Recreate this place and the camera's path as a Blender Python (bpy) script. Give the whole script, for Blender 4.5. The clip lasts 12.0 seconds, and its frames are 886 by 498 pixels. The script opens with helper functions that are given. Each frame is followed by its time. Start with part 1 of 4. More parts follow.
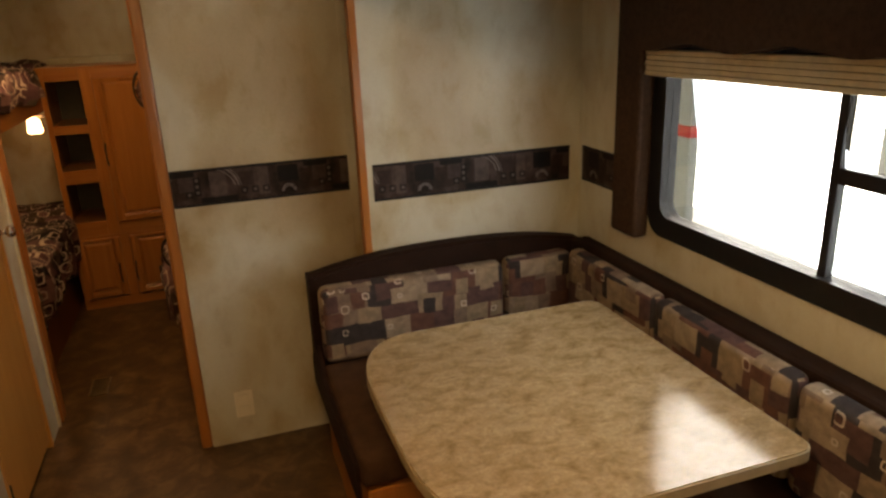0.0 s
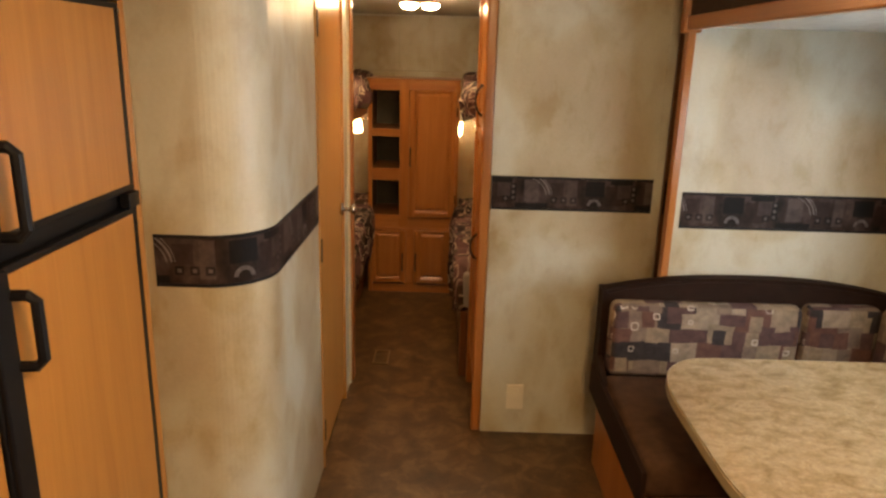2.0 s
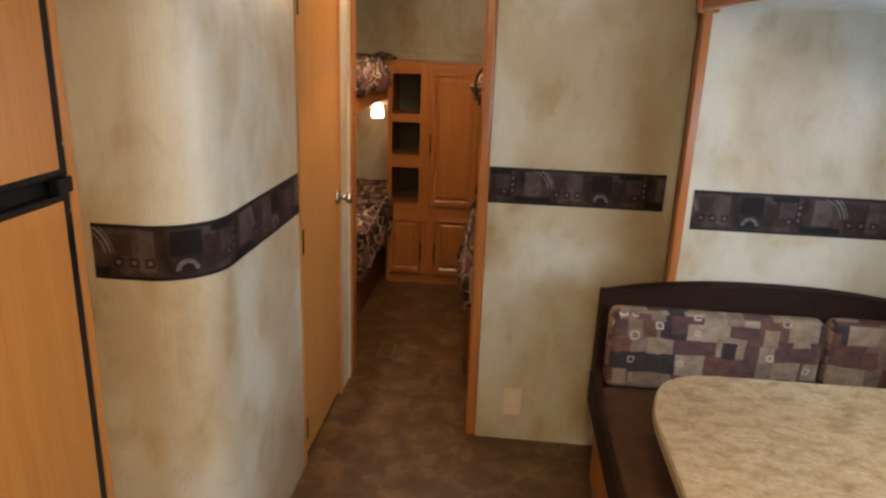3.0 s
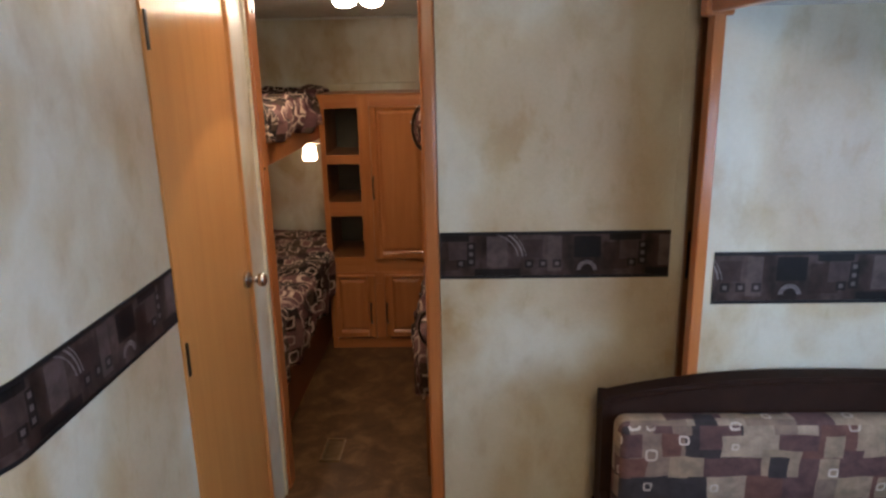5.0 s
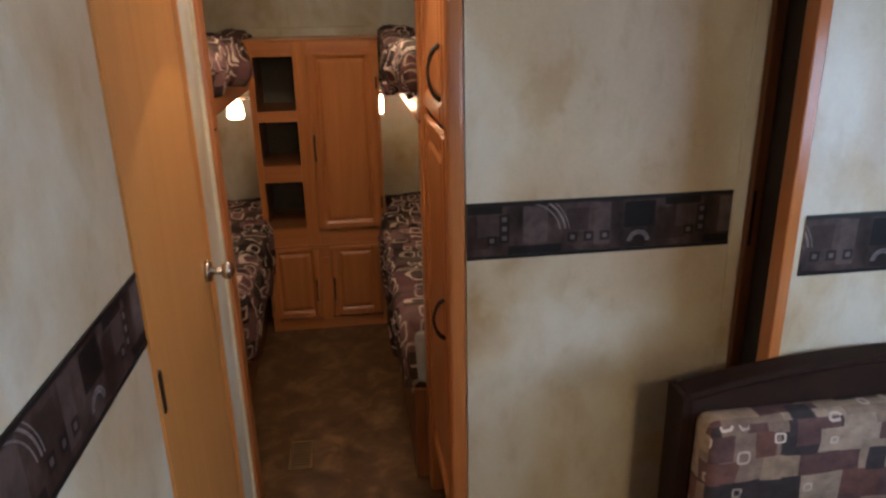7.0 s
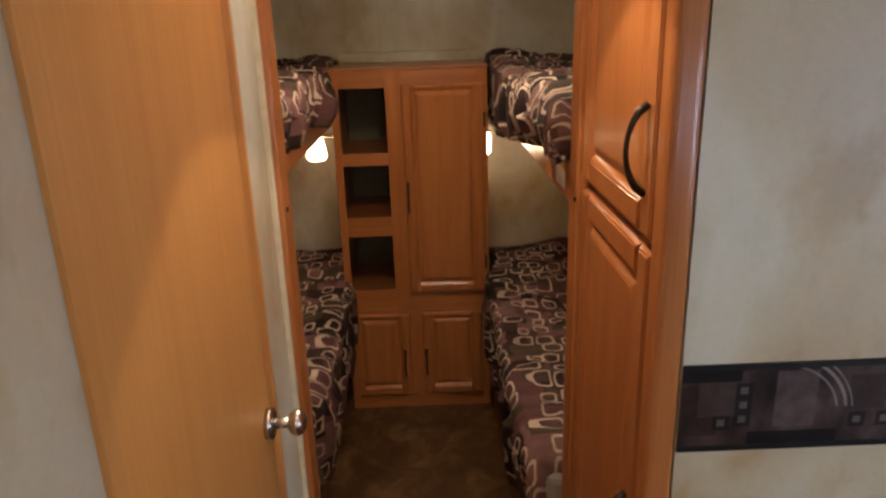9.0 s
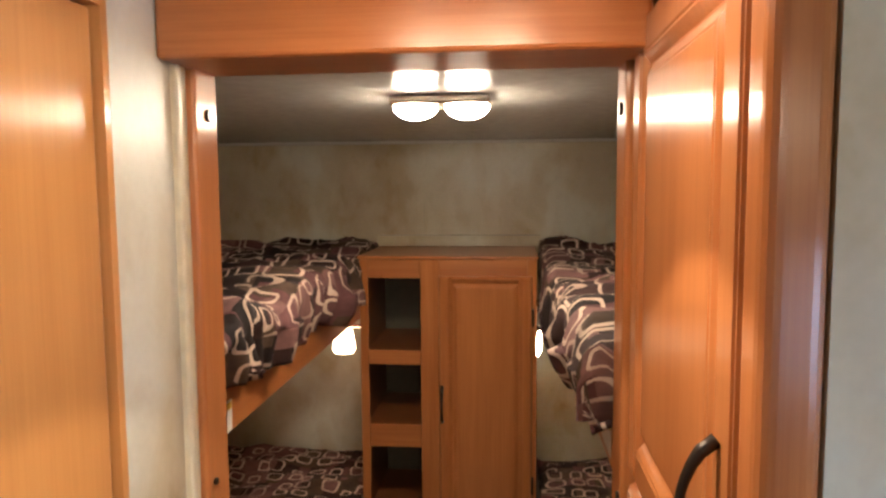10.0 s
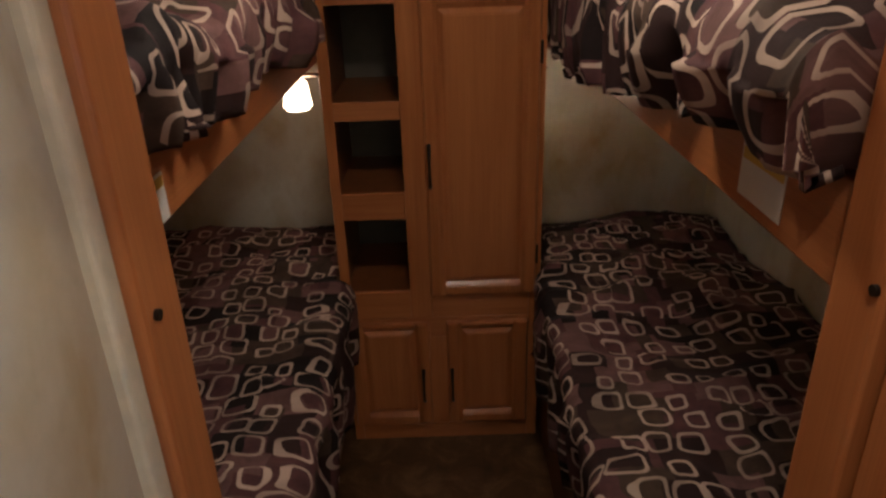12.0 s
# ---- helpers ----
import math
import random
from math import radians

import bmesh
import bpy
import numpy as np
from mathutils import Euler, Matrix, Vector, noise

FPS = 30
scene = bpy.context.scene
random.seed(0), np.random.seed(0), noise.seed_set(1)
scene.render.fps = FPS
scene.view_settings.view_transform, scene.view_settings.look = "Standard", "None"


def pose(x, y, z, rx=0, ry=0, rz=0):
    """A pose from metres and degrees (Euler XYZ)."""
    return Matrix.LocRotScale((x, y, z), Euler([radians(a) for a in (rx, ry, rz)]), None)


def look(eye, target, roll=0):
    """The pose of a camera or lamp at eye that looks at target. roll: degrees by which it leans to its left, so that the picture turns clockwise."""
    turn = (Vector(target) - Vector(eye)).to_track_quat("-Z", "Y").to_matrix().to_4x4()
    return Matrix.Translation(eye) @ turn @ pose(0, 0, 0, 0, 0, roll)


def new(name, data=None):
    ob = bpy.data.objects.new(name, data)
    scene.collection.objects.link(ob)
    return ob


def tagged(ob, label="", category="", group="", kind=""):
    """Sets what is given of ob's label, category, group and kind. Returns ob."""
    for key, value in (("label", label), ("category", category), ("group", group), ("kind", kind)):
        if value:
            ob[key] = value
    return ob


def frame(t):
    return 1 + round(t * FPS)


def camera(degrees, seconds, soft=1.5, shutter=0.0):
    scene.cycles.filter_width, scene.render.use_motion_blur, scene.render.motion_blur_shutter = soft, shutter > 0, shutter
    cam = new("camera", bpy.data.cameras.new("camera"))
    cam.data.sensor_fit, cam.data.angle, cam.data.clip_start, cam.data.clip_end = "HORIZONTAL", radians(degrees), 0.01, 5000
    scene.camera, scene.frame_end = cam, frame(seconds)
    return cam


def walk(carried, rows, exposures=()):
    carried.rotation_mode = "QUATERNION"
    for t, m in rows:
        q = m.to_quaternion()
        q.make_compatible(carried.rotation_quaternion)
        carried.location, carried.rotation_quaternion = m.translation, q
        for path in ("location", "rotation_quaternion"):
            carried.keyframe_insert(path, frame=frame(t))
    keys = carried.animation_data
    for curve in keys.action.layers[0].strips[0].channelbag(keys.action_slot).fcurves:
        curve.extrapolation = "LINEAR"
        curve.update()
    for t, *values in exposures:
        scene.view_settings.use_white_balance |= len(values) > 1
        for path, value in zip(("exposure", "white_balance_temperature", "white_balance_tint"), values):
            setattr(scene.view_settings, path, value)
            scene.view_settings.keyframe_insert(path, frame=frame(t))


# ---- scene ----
cam = camera(65.5, 12.0, soft=2.6)
PATH = [
    (0, (0.302, -0.122, 1.642), (0.898, 1.682, 1.016), -2.3),
    (0.5, (0.195, -0.116, 1.611), (0.532, 1.753, 0.986), -0.3),
    (1, (0.041, -0.188, 1.622), (0.168, 1.725, 1.051), 0.9),
    (1.5, (-0.058, -0.277, 1.646), (-0.008, 1.65, 1.112), 0.7),
    (2, (-0.038, -0.242, 1.616), (-0.044, 1.685, 1.082), 1.6),
    (2.5, (0.129, -0.139, 1.613), (-0.02, 1.782, 1.076), 0.9),
    (3, (0.199, -0.063, 1.611), (0.035, 1.845, 1.033), 2.1),
    (3.5, (0.122, 0.131, 1.658), (-0.038, 2.059, 1.155), 0.8),
    (5.5, (0.236, 0.688, 1.604), (0.209, 2.609, 1.049), -1.4),
    (6, (0.205, 0.751, 1.569), (0.398, 2.63, 0.912), 1.5),
    (6.5, (-0.014, 0.918, 1.576), (0.295, 2.78, 0.914), -3.0),
    (7, (-0.109, 1.014, 1.585), (0.132, 2.889, 0.934), -1.2),
    (7.5, (-0.073, 1.22, 1.575), (-0.08, 3.082, 0.846), -1.3),
    (9.3, (-0.21, 1.786, 1.631), (-0.173, 3.714, 1.099), -2.0),
    (9.5, (-0.178, 1.872, 1.637), (-0.158, 3.824, 1.202), -2.7),
    (10, (-0.062, 2.081, 1.709), (-0.252, 4.064, 1.535), -0.4),
    (10.5, (-0.027, 2.167, 1.73), (-0.278, 4.148, 1.619), -1.6),
    (11, (-0.066, 2.261, 1.706), (-0.319, 4.223, 1.410), -0.4),
    (11.5, (-0.188, 2.447, 1.620), (-0.293, 4.349, 1.010), -2.0),
    (12, (-0.256, 2.535, 1.554), (-0.260, 4.357, 0.729), -2.0),
]
EXPO = [(0.0, -0.4, 9200, 14), (0.5, 0.15, 9800, 14), (1.0, 0.35, 9200, 13), (1.5, 0.45, 8700, 13), (2.5, 0.5, 7000, 11), (3.7, 0.45, 6000, 10), (5.5, 0.3, 5200, 10), (6.5, 0.25, 5250, 11), (7.5, 0.2, 5700, 11), (9.5, 0.3, 5600, 10), (10.0, 0.65, 5300, 9), (10.6, 0.65, 5000, 9), (11.0, 0.3, 4900, 9), (11.5, -0.2, 5000, 10), (12.0, -0.55, 5000, 11)]
walk(cam, [(t, look(eye, target, roll)) for t, eye, target, roll in PATH], EXPO)

# ---- light ----
LAMP, SCONCE, DAY, AISLE = 95.0, 14.0, 13.0, 8.0
world = bpy.data.worlds.new("world")
scene.world = world
world.use_nodes = True
wn = world.node_tree
sky = wn.nodes.new("ShaderNodeTexSky")
sky.sky_type, sky.sun_disc = "NISHITA", False
sky.sun_elevation, sky.sun_rotation = radians(40), radians(60)
wn.links.new(sky.outputs[0], wn.nodes["Background"].inputs[0])
wn.nodes["Background"].inputs[1].default_value = 0.12
day = bpy.data.lights.new("window_daylight", "AREA")
day.shape, day.size, day.size_y, day.energy, day.color = "RECTANGLE", 1.25, 0.5, DAY, (0.62, 0.80, 1.0)
dayob = new("window_daylight", day)
dayob.matrix_world = look((1.74, 1.10, 1.22), (0.3, 1.25, 0.95))

# bare bulb of the aisle light, shining down between its shades
bulb = bpy.data.lights.new("aisle_bulb", "SPOT")
bulb.energy, bulb.color, bulb.spot_size, bulb.spot_blend, bulb.shadow_soft_size = AISLE, (1.0, 0.74, 0.46), radians(87), 0.10, 0.012
bulbob = new("aisle_bulb", bulb)
bulbob.location = (-0.127, 2.67, 1.90)

# ---- plan (metres) ----
W1 = 2.535        # partition that closes the dinette from the bunk room
WX = -0.505       # aisle face of the bathroom
CB = 4.415        # front of the bunk-room cabinet
BACK = 4.88
BW = 0.695        # bunk-room face of the outer wall
LEFT, RIGHT = -1.36, 0.87
CEIL, CEIL2 = 1.955, 1.905
SY, SX, SZ = 2.322, 1.706, 1.745   # slide-out: end wall, window wall, ceiling
FRONT = -2.6


# ---- materials ----
def mat(name, rough=0.5, metal=0.0):
    m = bpy.data.materials.new(name)
    m.use_nodes = True
    nt = m.node_tree
    b = nt.nodes["Principled BSDF"]
    b.inputs["Roughness"].default_value, b.inputs["Metallic"].default_value = rough, metal
    return m, nt, b


def node(nt, kind, **k):
    n = nt.nodes.new("ShaderNode" + kind)
    for key, v in k.items():
        if key in n.inputs:
            n.inputs[key].default_value = v
    return n


def coords(nt, scale=(1, 1, 1), uv=False, rot=(0, 0, 0)):
    tc = nt.nodes.new("ShaderNodeTexCoord")
    mp = nt.nodes.new("ShaderNodeMapping")
    mp.inputs["Scale"].default_value, mp.inputs["Rotation"].default_value = scale, rot
    nt.links.new(tc.outputs["UV" if uv else "Object"], mp.inputs[0])
    return mp.outputs[0]


def ramp(nt, src, stops, const=False):
    r = nt.nodes.new("ShaderNodeValToRGB")
    r.color_ramp.interpolation = "CONSTANT" if const else "LINEAR"
    e = r.color_ramp.elements
    while len(e) < len(stops):
        e.new(0.5)
    for el, (p, c) in zip(e, stops):
        el.position, el.color = p, (*c, 1)
    nt.links.new(src, r.inputs[0])
    return r.outputs[0]


def blend(nt, fac, a, b, kind="MIX"):
    x = nt.nodes.new("ShaderNodeMix")
    x.data_type, x.blend_type = "RGBA", kind
    for s, v in ((0, fac), (6, a), (7, b)):
        if isinstance(v, (int, float)):
            x.inputs[s].default_value = v
        elif isinstance(v, tuple):
            x.inputs[s].default_value = (*v, 1)
        else:
            nt.links.new(v, x.inputs[s])
    return x.outputs[2]


def calc(nt, op, a, b=0.0):
    n = nt.nodes.new("ShaderNodeMath")
    n.operation = op
    for s, v in ((0, a), (1, b)):
        if isinstance(v, (int, float)):
            n.inputs[s].default_value = v
        else:
            nt.links.new(v, n.inputs[s])
    return n.outputs[0]


def noise_tex(nt, vec, scale, detail=4, rough=0.55, dist=0.0):
    n = node(nt, "TexNoise", Scale=scale, Detail=detail, Roughness=rough, Distortion=dist)
    nt.links.new(vec, n.inputs["Vector"])
    return n.outputs[0]


def bump(nt, b, h, strength, dist=0.002):
    n = node(nt, "Bump", Strength=strength, Distance=dist)
    nt.links.new(h, n.inputs["Height"])
    nt.links.new(n.outputs[0], b.inputs["Normal"])


def plain(name, col, rough=0.5, metal=0.0, vary=0.12, scale=30, spec=0.5):
    m, nt, b = mat(name, rough, metal)
    b.inputs["Specular IOR Level"].default_value = spec
    v = noise_tex(nt, coords(nt), scale, 5)
    lo, hi = tuple(c * (1 - vary) for c in col), tuple(min(1, c * (1 + vary)) for c in col)
    nt.links.new(ramp(nt, v, [(0.3, lo), (0.7, hi)]), b.inputs["Base Color"])
    nt.links.new(calc(nt, "MULTIPLY_ADD", v, 0.12), b.inputs["Roughness"])
    nt.nodes[-1].inputs[2].default_value = rough - 0.06
    bump(nt, b, v, 0.08)
    return m


def wallpaper():
    """Sponged beige-grey paper with soft ochre clouds, taller than wide."""
    m, nt, b = mat("wallpaper", 0.40)
    c = coords(nt)
    tall = coords(nt, (1, 1, 0.7))
    big = noise_tex(nt, tall, 2.1, 3, 0.5, 0.4)
    mid = noise_tex(nt, tall, 6.5, 4, 0.55, 0.3)
    dab = noise_tex(nt, coords(nt, (1, 1, 0.5)), 17, 4, 0.6, 0.2)
    fine = noise_tex(nt, c, 90, 3)
    base = ramp(nt, big, [(0.36, (0.33, 0.215, 0.09)), (0.45, (0.45, 0.37, 0.22)), (0.51, (0.56, 0.54, 0.44)), (0.60, (0.60, 0.60, 0.53)), (0.68, (0.43, 0.35, 0.20))])
    spots = ramp(nt, mid, [(0.36, (0.34, 0.25, 0.12)), (0.46, (0.54, 0.52, 0.42)), (0.6, (0.62, 0.62, 0.54)), (0.72, (0.52, 0.50, 0.38))])
    dabs = ramp(nt, dab, [(0.32, (0.36, 0.31, 0.20)), (0.44, (0.55, 0.53, 0.44)), (0.7, (0.60, 0.60, 0.52))])
    col = blend(nt, 0.30, base, spots)
    col = blend(nt, 0.20, col, dabs)
    col = blend(nt, 0.08, col, ramp(nt, fine, [(0.3, (0.35, 0.30, 0.20)), (0.7, (0.75, 0.72, 0.6))]), "OVERLAY")
    nt.links.new(col, b.inputs["Base Color"])
    bump(nt, b, fine, 0.10, 0.001)
    return m


def border_print():
    """The printed border: worn blocks, a black square over an arc, a low bar, rows of small squares and pale swooshes, repeating."""
    m, nt, b = mat("wallpaper_border", 0.55)
    b.inputs["Specular IOR Level"].default_value = 0.2
    c = coords(nt, uv=True)
    xyz = nt.nodes.new("ShaderNodeSeparateXYZ")
    nt.links.new(c, xyz.inputs[0])
    rep_len = 0.49
    u = calc(nt, "FLOORED_MODULO", xyz.outputs[0], rep_len)
    v = xyz.outputs[1]

    def rect(u0, v0, u1, v1):
        a = calc(nt, "MULTIPLY", calc(nt, "GREATER_THAN", u, u0), calc(nt, "LESS_THAN", u, u1))
        d = calc(nt, "MULTIPLY", calc(nt, "GREATER_THAN", v, v0), calc(nt, "LESS_THAN", v, v1))
        return calc(nt, "MULTIPLY", a, d)

    def ring(uc, vc, r, w):
        d = calc(nt, "MAXIMUM", calc(nt, "ABSOLUTE", calc(nt, "SUBTRACT", u, uc)), calc(nt, "ABSOLUTE", calc(nt, "SUBTRACT", v, vc)))
        return calc(nt, "LESS_THAN", calc(nt, "ABSOLUTE", calc(nt, "SUBTRACT", d, r)), w)

    def arc_line(uc, vc, r, w):
        du, dv = calc(nt, "SUBTRACT", u, uc), calc(nt, "SUBTRACT", v, vc)
        d = calc(nt, "SQRT", calc(nt, "ADD", calc(nt, "MULTIPLY", du, du), calc(nt, "MULTIPLY", dv, dv)))
        return calc(nt, "LESS_THAN", calc(nt, "ABSOLUTE", calc(nt, "SUBTRACT", d, r)), w)

    worn = noise_tex(nt, c, 26, 5, 0.65, 0.4)
    cloud = noise_tex(nt, coords(nt, (1, 0.6, 1), uv=True), 11, 3)
    col = ramp(nt, cloud, [(0.36, (0.010, 0.006, 0.005)), (0.50, (0.036, 0.022, 0.019)), (0.64, (0.075, 0.053, 0.049))])
    for u0, v0, u1, v1, tone in ((0.085, 0.02, 0.16, 0.10, (0.022, 0.011, 0.009)), (0.13, 0.05, 0.20, 0.12, (0.06, 0.042, 0.040)), (0.24, 0.03, 0.30, 0.12, (0.095, 0.074, 0.073)), (0.345, 0.055, 0.40, 0.11, (0.03, 0.018, 0.017)), (0.415, 0.015, 0.455, 0.12, (0.09, 0.068, 0.066))):
        col = blend(nt, calc(nt, "MULTIPLY", rect(u0, v0, u1, v1), 0.75), col, tone)
    col = blend(nt, 0.6, col, ramp(nt, worn, [(0.3, (0.16, 0.15, 0.15)), (0.7, (0.72, 0.70, 0.70))]), "OVERLAY")
    dark = (0.003, 0.003, 0.004)
    for u0, v0, u1, v1 in ((0.0, 0.055, 0.076, 0.118), (0.205, 0.0, 0.335, 0.024), (0.10, 0.106, 0.19, 0.13)):
        col = blend(nt, calc(nt, "MULTIPLY", rect(u0, v0, u1, v1), 0.9), col, dark)
    pale = (0.20, 0.18, 0.185)
    fade = ramp(nt, worn, [(0.3, (0.35, 0.35, 0.35)), (0.6, (1, 1, 1))])
    for uc, vc in ((0.362, 0.038), (0.402, 0.038), (0.442, 0.038), (0.195, 0.045), (0.195, 0.068), (0.195, 0.091), (0.165, 0.040)):
        col = blend(nt, calc(nt, "MULTIPLY", ring(uc, vc, 0.0085, 0.0036), 0.75), col, dark)
        col = blend(nt, calc(nt, "MULTIPLY", ring(uc, vc, 0.003, 0.0025), 0.35), col, pale)
    low = rect(0.0, 0.018, 0.076, 0.055)
    for r in (0.026, 0.020):
        col = blend(nt, calc(nt, "MULTIPLY", calc(nt, "MULTIPLY", arc_line(0.038, 0.018, r, 0.0022), low), fade), col, pale)
    high = rect(0.26, 0.06, 0.36, 0.128)
    for r, w in ((0.095, 0.0024), (0.082, 0.0016), (0.104, 0.0012)):
        col = blend(nt, calc(nt, "MULTIPLY", calc(nt, "MULTIPLY", arc_line(0.25, 0.045, r, w), high), fade), col, pale)
    nt.links.new(col, b.inputs["Base Color"])
    bump(nt, b, worn, 0.05, 0.001)
    return m


def wood(name, dark, light, rough=0.30, along="z", coat=0.04):
    m, nt, b = mat(name, rough)
    st = {"z": (9, 9, 0.7), "y": (9, 0.7, 9), "x": (0.7, 9, 9)}[along]
    oi = nt.nodes.new("ShaderNodeObjectInfo")
    add = nt.nodes.new("ShaderNodeVectorMath")
    add.operation = "ADD"
    nt.links.new(coords(nt, st), add.inputs[0])
    nt.links.new(calc(nt, "MULTIPLY", oi.outputs["Random"], 20.0), add.inputs[1])
    g1 = noise_tex(nt, add.outputs[0], 1.3, 4, 0.6, 1.2)
    fs = nt.nodes.new("ShaderNodeVectorMath")
    fs.operation = "MULTIPLY"
    nt.links.new(add.outputs[0], fs.inputs[0])
    fs.inputs[1].default_value = {"z": (6, 6, 1), "y": (6, 1, 6), "x": (1, 6, 6)}[along]
    g2 = noise_tex(nt, fs.outputs[0], 4, 3, 0.7)
    col = blend(nt, 0.35, ramp(nt, g1, [(0.3, dark), (0.7, light)]), ramp(nt, g2, [(0.35, dark), (0.65, light)]))
    nt.links.new(col, b.inputs["Base Color"])
    b.inputs["Coat Weight"].default_value, b.inputs["Coat Roughness"].default_value = coat, 0.18
    if along == "z":
        tan = nt.nodes.new("ShaderNodeTangent")
        tan.direction_type, tan.axis = "RADIAL", "Z"
        nt.links.new(tan.outputs[0], b.inputs["Tangent"])
        b.inputs["Anisotropic"].default_value = 0.9
    bump(nt, b, g2, 0.06, 0.001)
    return m


def patchwork(name, stops, scale, ring, rough=0.85, uv=True, ringcol=(0.55, 0.48, 0.42), width=0.06, few=0.38, r0=0.18, r1=0.14, warp=0.0):
    """Blocks of cloth in several colours, with small outlined squares."""
    m, nt, b = mat(name, rough)
    c = coords(nt, (1, 1, 1), uv)
    if warp:
        wz = node(nt, "TexNoise", Scale=7.0, Detail=2.0)
        nt.links.new(c, wz.inputs["Vector"])
        wv = nt.nodes.new("ShaderNodeVectorMath")
        wv.operation = "MULTIPLY_ADD"
        nt.links.new(wz.outputs["Color"], wv.inputs[0])
        wv.inputs[1].default_value = (warp, warp, 0)
        nt.links.new(c, wv.inputs[2])
        c = wv.outputs[0]
    xyz = nt.nodes.new("ShaderNodeSeparateXYZ")
    nt.links.new(c, xyz.inputs[0])
    layers = []
    for su, sv, sh in ((scale * 0.75, scale * 0.62, 0.37), (scale * 1.1, scale * 1.35, 0.61), (scale * 2.1, scale * 1.7, 0.43)):
        row = calc(nt, "FLOOR", calc(nt, "MULTIPLY", xyz.outputs[1], sv))
        colm = calc(nt, "FLOOR", calc(nt, "ADD", calc(nt, "MULTIPLY", xyz.outputs[0], su), calc(nt, "MULTIPLY", row, sh)))
        cb = nt.nodes.new("ShaderNodeCombineXYZ")
        nt.links.new(colm, cb.inputs[0])
        nt.links.new(row, cb.inputs[1])
        cb.inputs[2].default_value = su
        wnz = nt.nodes.new("ShaderNodeTexWhiteNoise")
        nt.links.new(cb.outputs[0], wnz.inputs["Vector"])
        s1 = nt.nodes.new("ShaderNodeSeparateColor")
        nt.links.new(wnz.outputs["Color"], s1.inputs[0])
        layers.append((ramp(nt, s1.outputs[0], stops, True), s1.outputs[1]))
    col = layers[0][0]
    col = blend(nt, calc(nt, "GREATER_THAN", layers[1][1], 0.55), col, layers[1][0])
    col = blend(nt, calc(nt, "GREATER_THAN", layers[2][1], 0.80), col, layers[2][0])
    soft = noise_tex(nt, c, 24, 5, 0.65)
    col = blend(nt, 0.55, col, ramp(nt, soft, [(0.3, (0.12, 0.10, 0.10)), (0.7, (0.66, 0.60, 0.56))]), "OVERLAY")
    v2 = nt.nodes.new("ShaderNodeTexVoronoi")
    v2.distance, v2.voronoi_dimensions = "MINKOWSKI", "2D"
    v2.inputs["Exponent"].default_value = 4.0
    v2.inputs["Scale"].default_value, v2.inputs["Randomness"].default_value = ring, 0.55
    nt.links.new(c, v2.inputs["Vector"])
    s2 = nt.nodes.new("ShaderNodeSeparateColor")
    nt.links.new(v2.outputs["Color"], s2.inputs[0])
    r = calc(nt, "MULTIPLY_ADD", s2.outputs[1], r1)
    nt.nodes[-1].inputs[2].default_value = r0
    d = calc(nt, "ABSOLUTE", calc(nt, "SUBTRACT", v2.outputs["Distance"], r))
    mask = calc(nt, "MULTIPLY", calc(nt, "LESS_THAN", d, width), calc(nt, "GREATER_THAN", s2.outputs[0], few))
    fade = noise_tex(nt, c, 9, 3)
    col = blend(nt, calc(nt, "MULTIPLY", mask, ramp(nt, fade, [(0.3, (0.25, 0.25, 0.25)), (0.6, (0.95, 0.95, 0.95))])), col, ringcol)
    nt.links.new(col, b.inputs["Base Color"])
    weave = noise_tex(nt, c, 420, 2)
    bump(nt, b, weave, 0.3, 0.0015)
    b.inputs["Specular IOR Level"].default_value = 0.25
    return m


def vinyl():
    m, nt, b = mat("vinyl_floor", 0.36)
    c = coords(nt)
    br = nt.nodes.new("ShaderNodeTexBrick")
    for k, v in (("Scale", 1.0), ("Mortar Size", 0.004), ("Brick Width", 0.30), ("Row Height", 0.30)):
        br.inputs[k].default_value = v
    br.inputs["Color1"].default_value, br.inputs["Color2"].default_value = (0.065, 0.034, 0.014, 1), (0.092, 0.052, 0.024, 1)
    br.inputs["Mortar"].default_value = (0.045, 0.025, 0.012, 1)
    nt.links.new(c, br.inputs["Vector"])
    n = noise_tex(nt, c, 9, 6, 0.65, 0.5)
    col = blend(nt, 0.72, br.outputs[0], ramp(nt, n, [(0.32, (0.024, 0.010, 0.004)), (0.5, (0.085, 0.040, 0.016)), (0.68, (0.20, 0.115, 0.052))]))
    nt.links.new(col, b.inputs["Base Color"])
    bump(nt, b, noise_tex(nt, c, 60, 3), 0.15)
    return m


def laminate():
    m, nt, b = mat("laminate_top", 0.13)
    c = coords(nt)
    n = noise_tex(nt, coords(nt, (1, 1.6, 1), rot=(0, 0, 0.5)), 13, 7, 0.7, 0.5)
    f = noise_tex(nt, c, 75, 4, 0.7, 0.6)
    col = ramp(nt, n, [(0.30, (0.18, 0.12, 0.058)), (0.46, (0.28, 0.20, 0.115)), (0.60, (0.36, 0.275, 0.175)), (0.70, (0.24, 0.165, 0.085))])
    col = blend(nt, 0.3, col, ramp(nt, f, [(0.35, (0.25, 0.2, 0.13)), (0.5, (0.5, 0.45, 0.35)), (0.7, (0.8, 0.75, 0.65))]), "OVERLAY")
    nt.links.new(col, b.inputs["Base Color"])
    return m


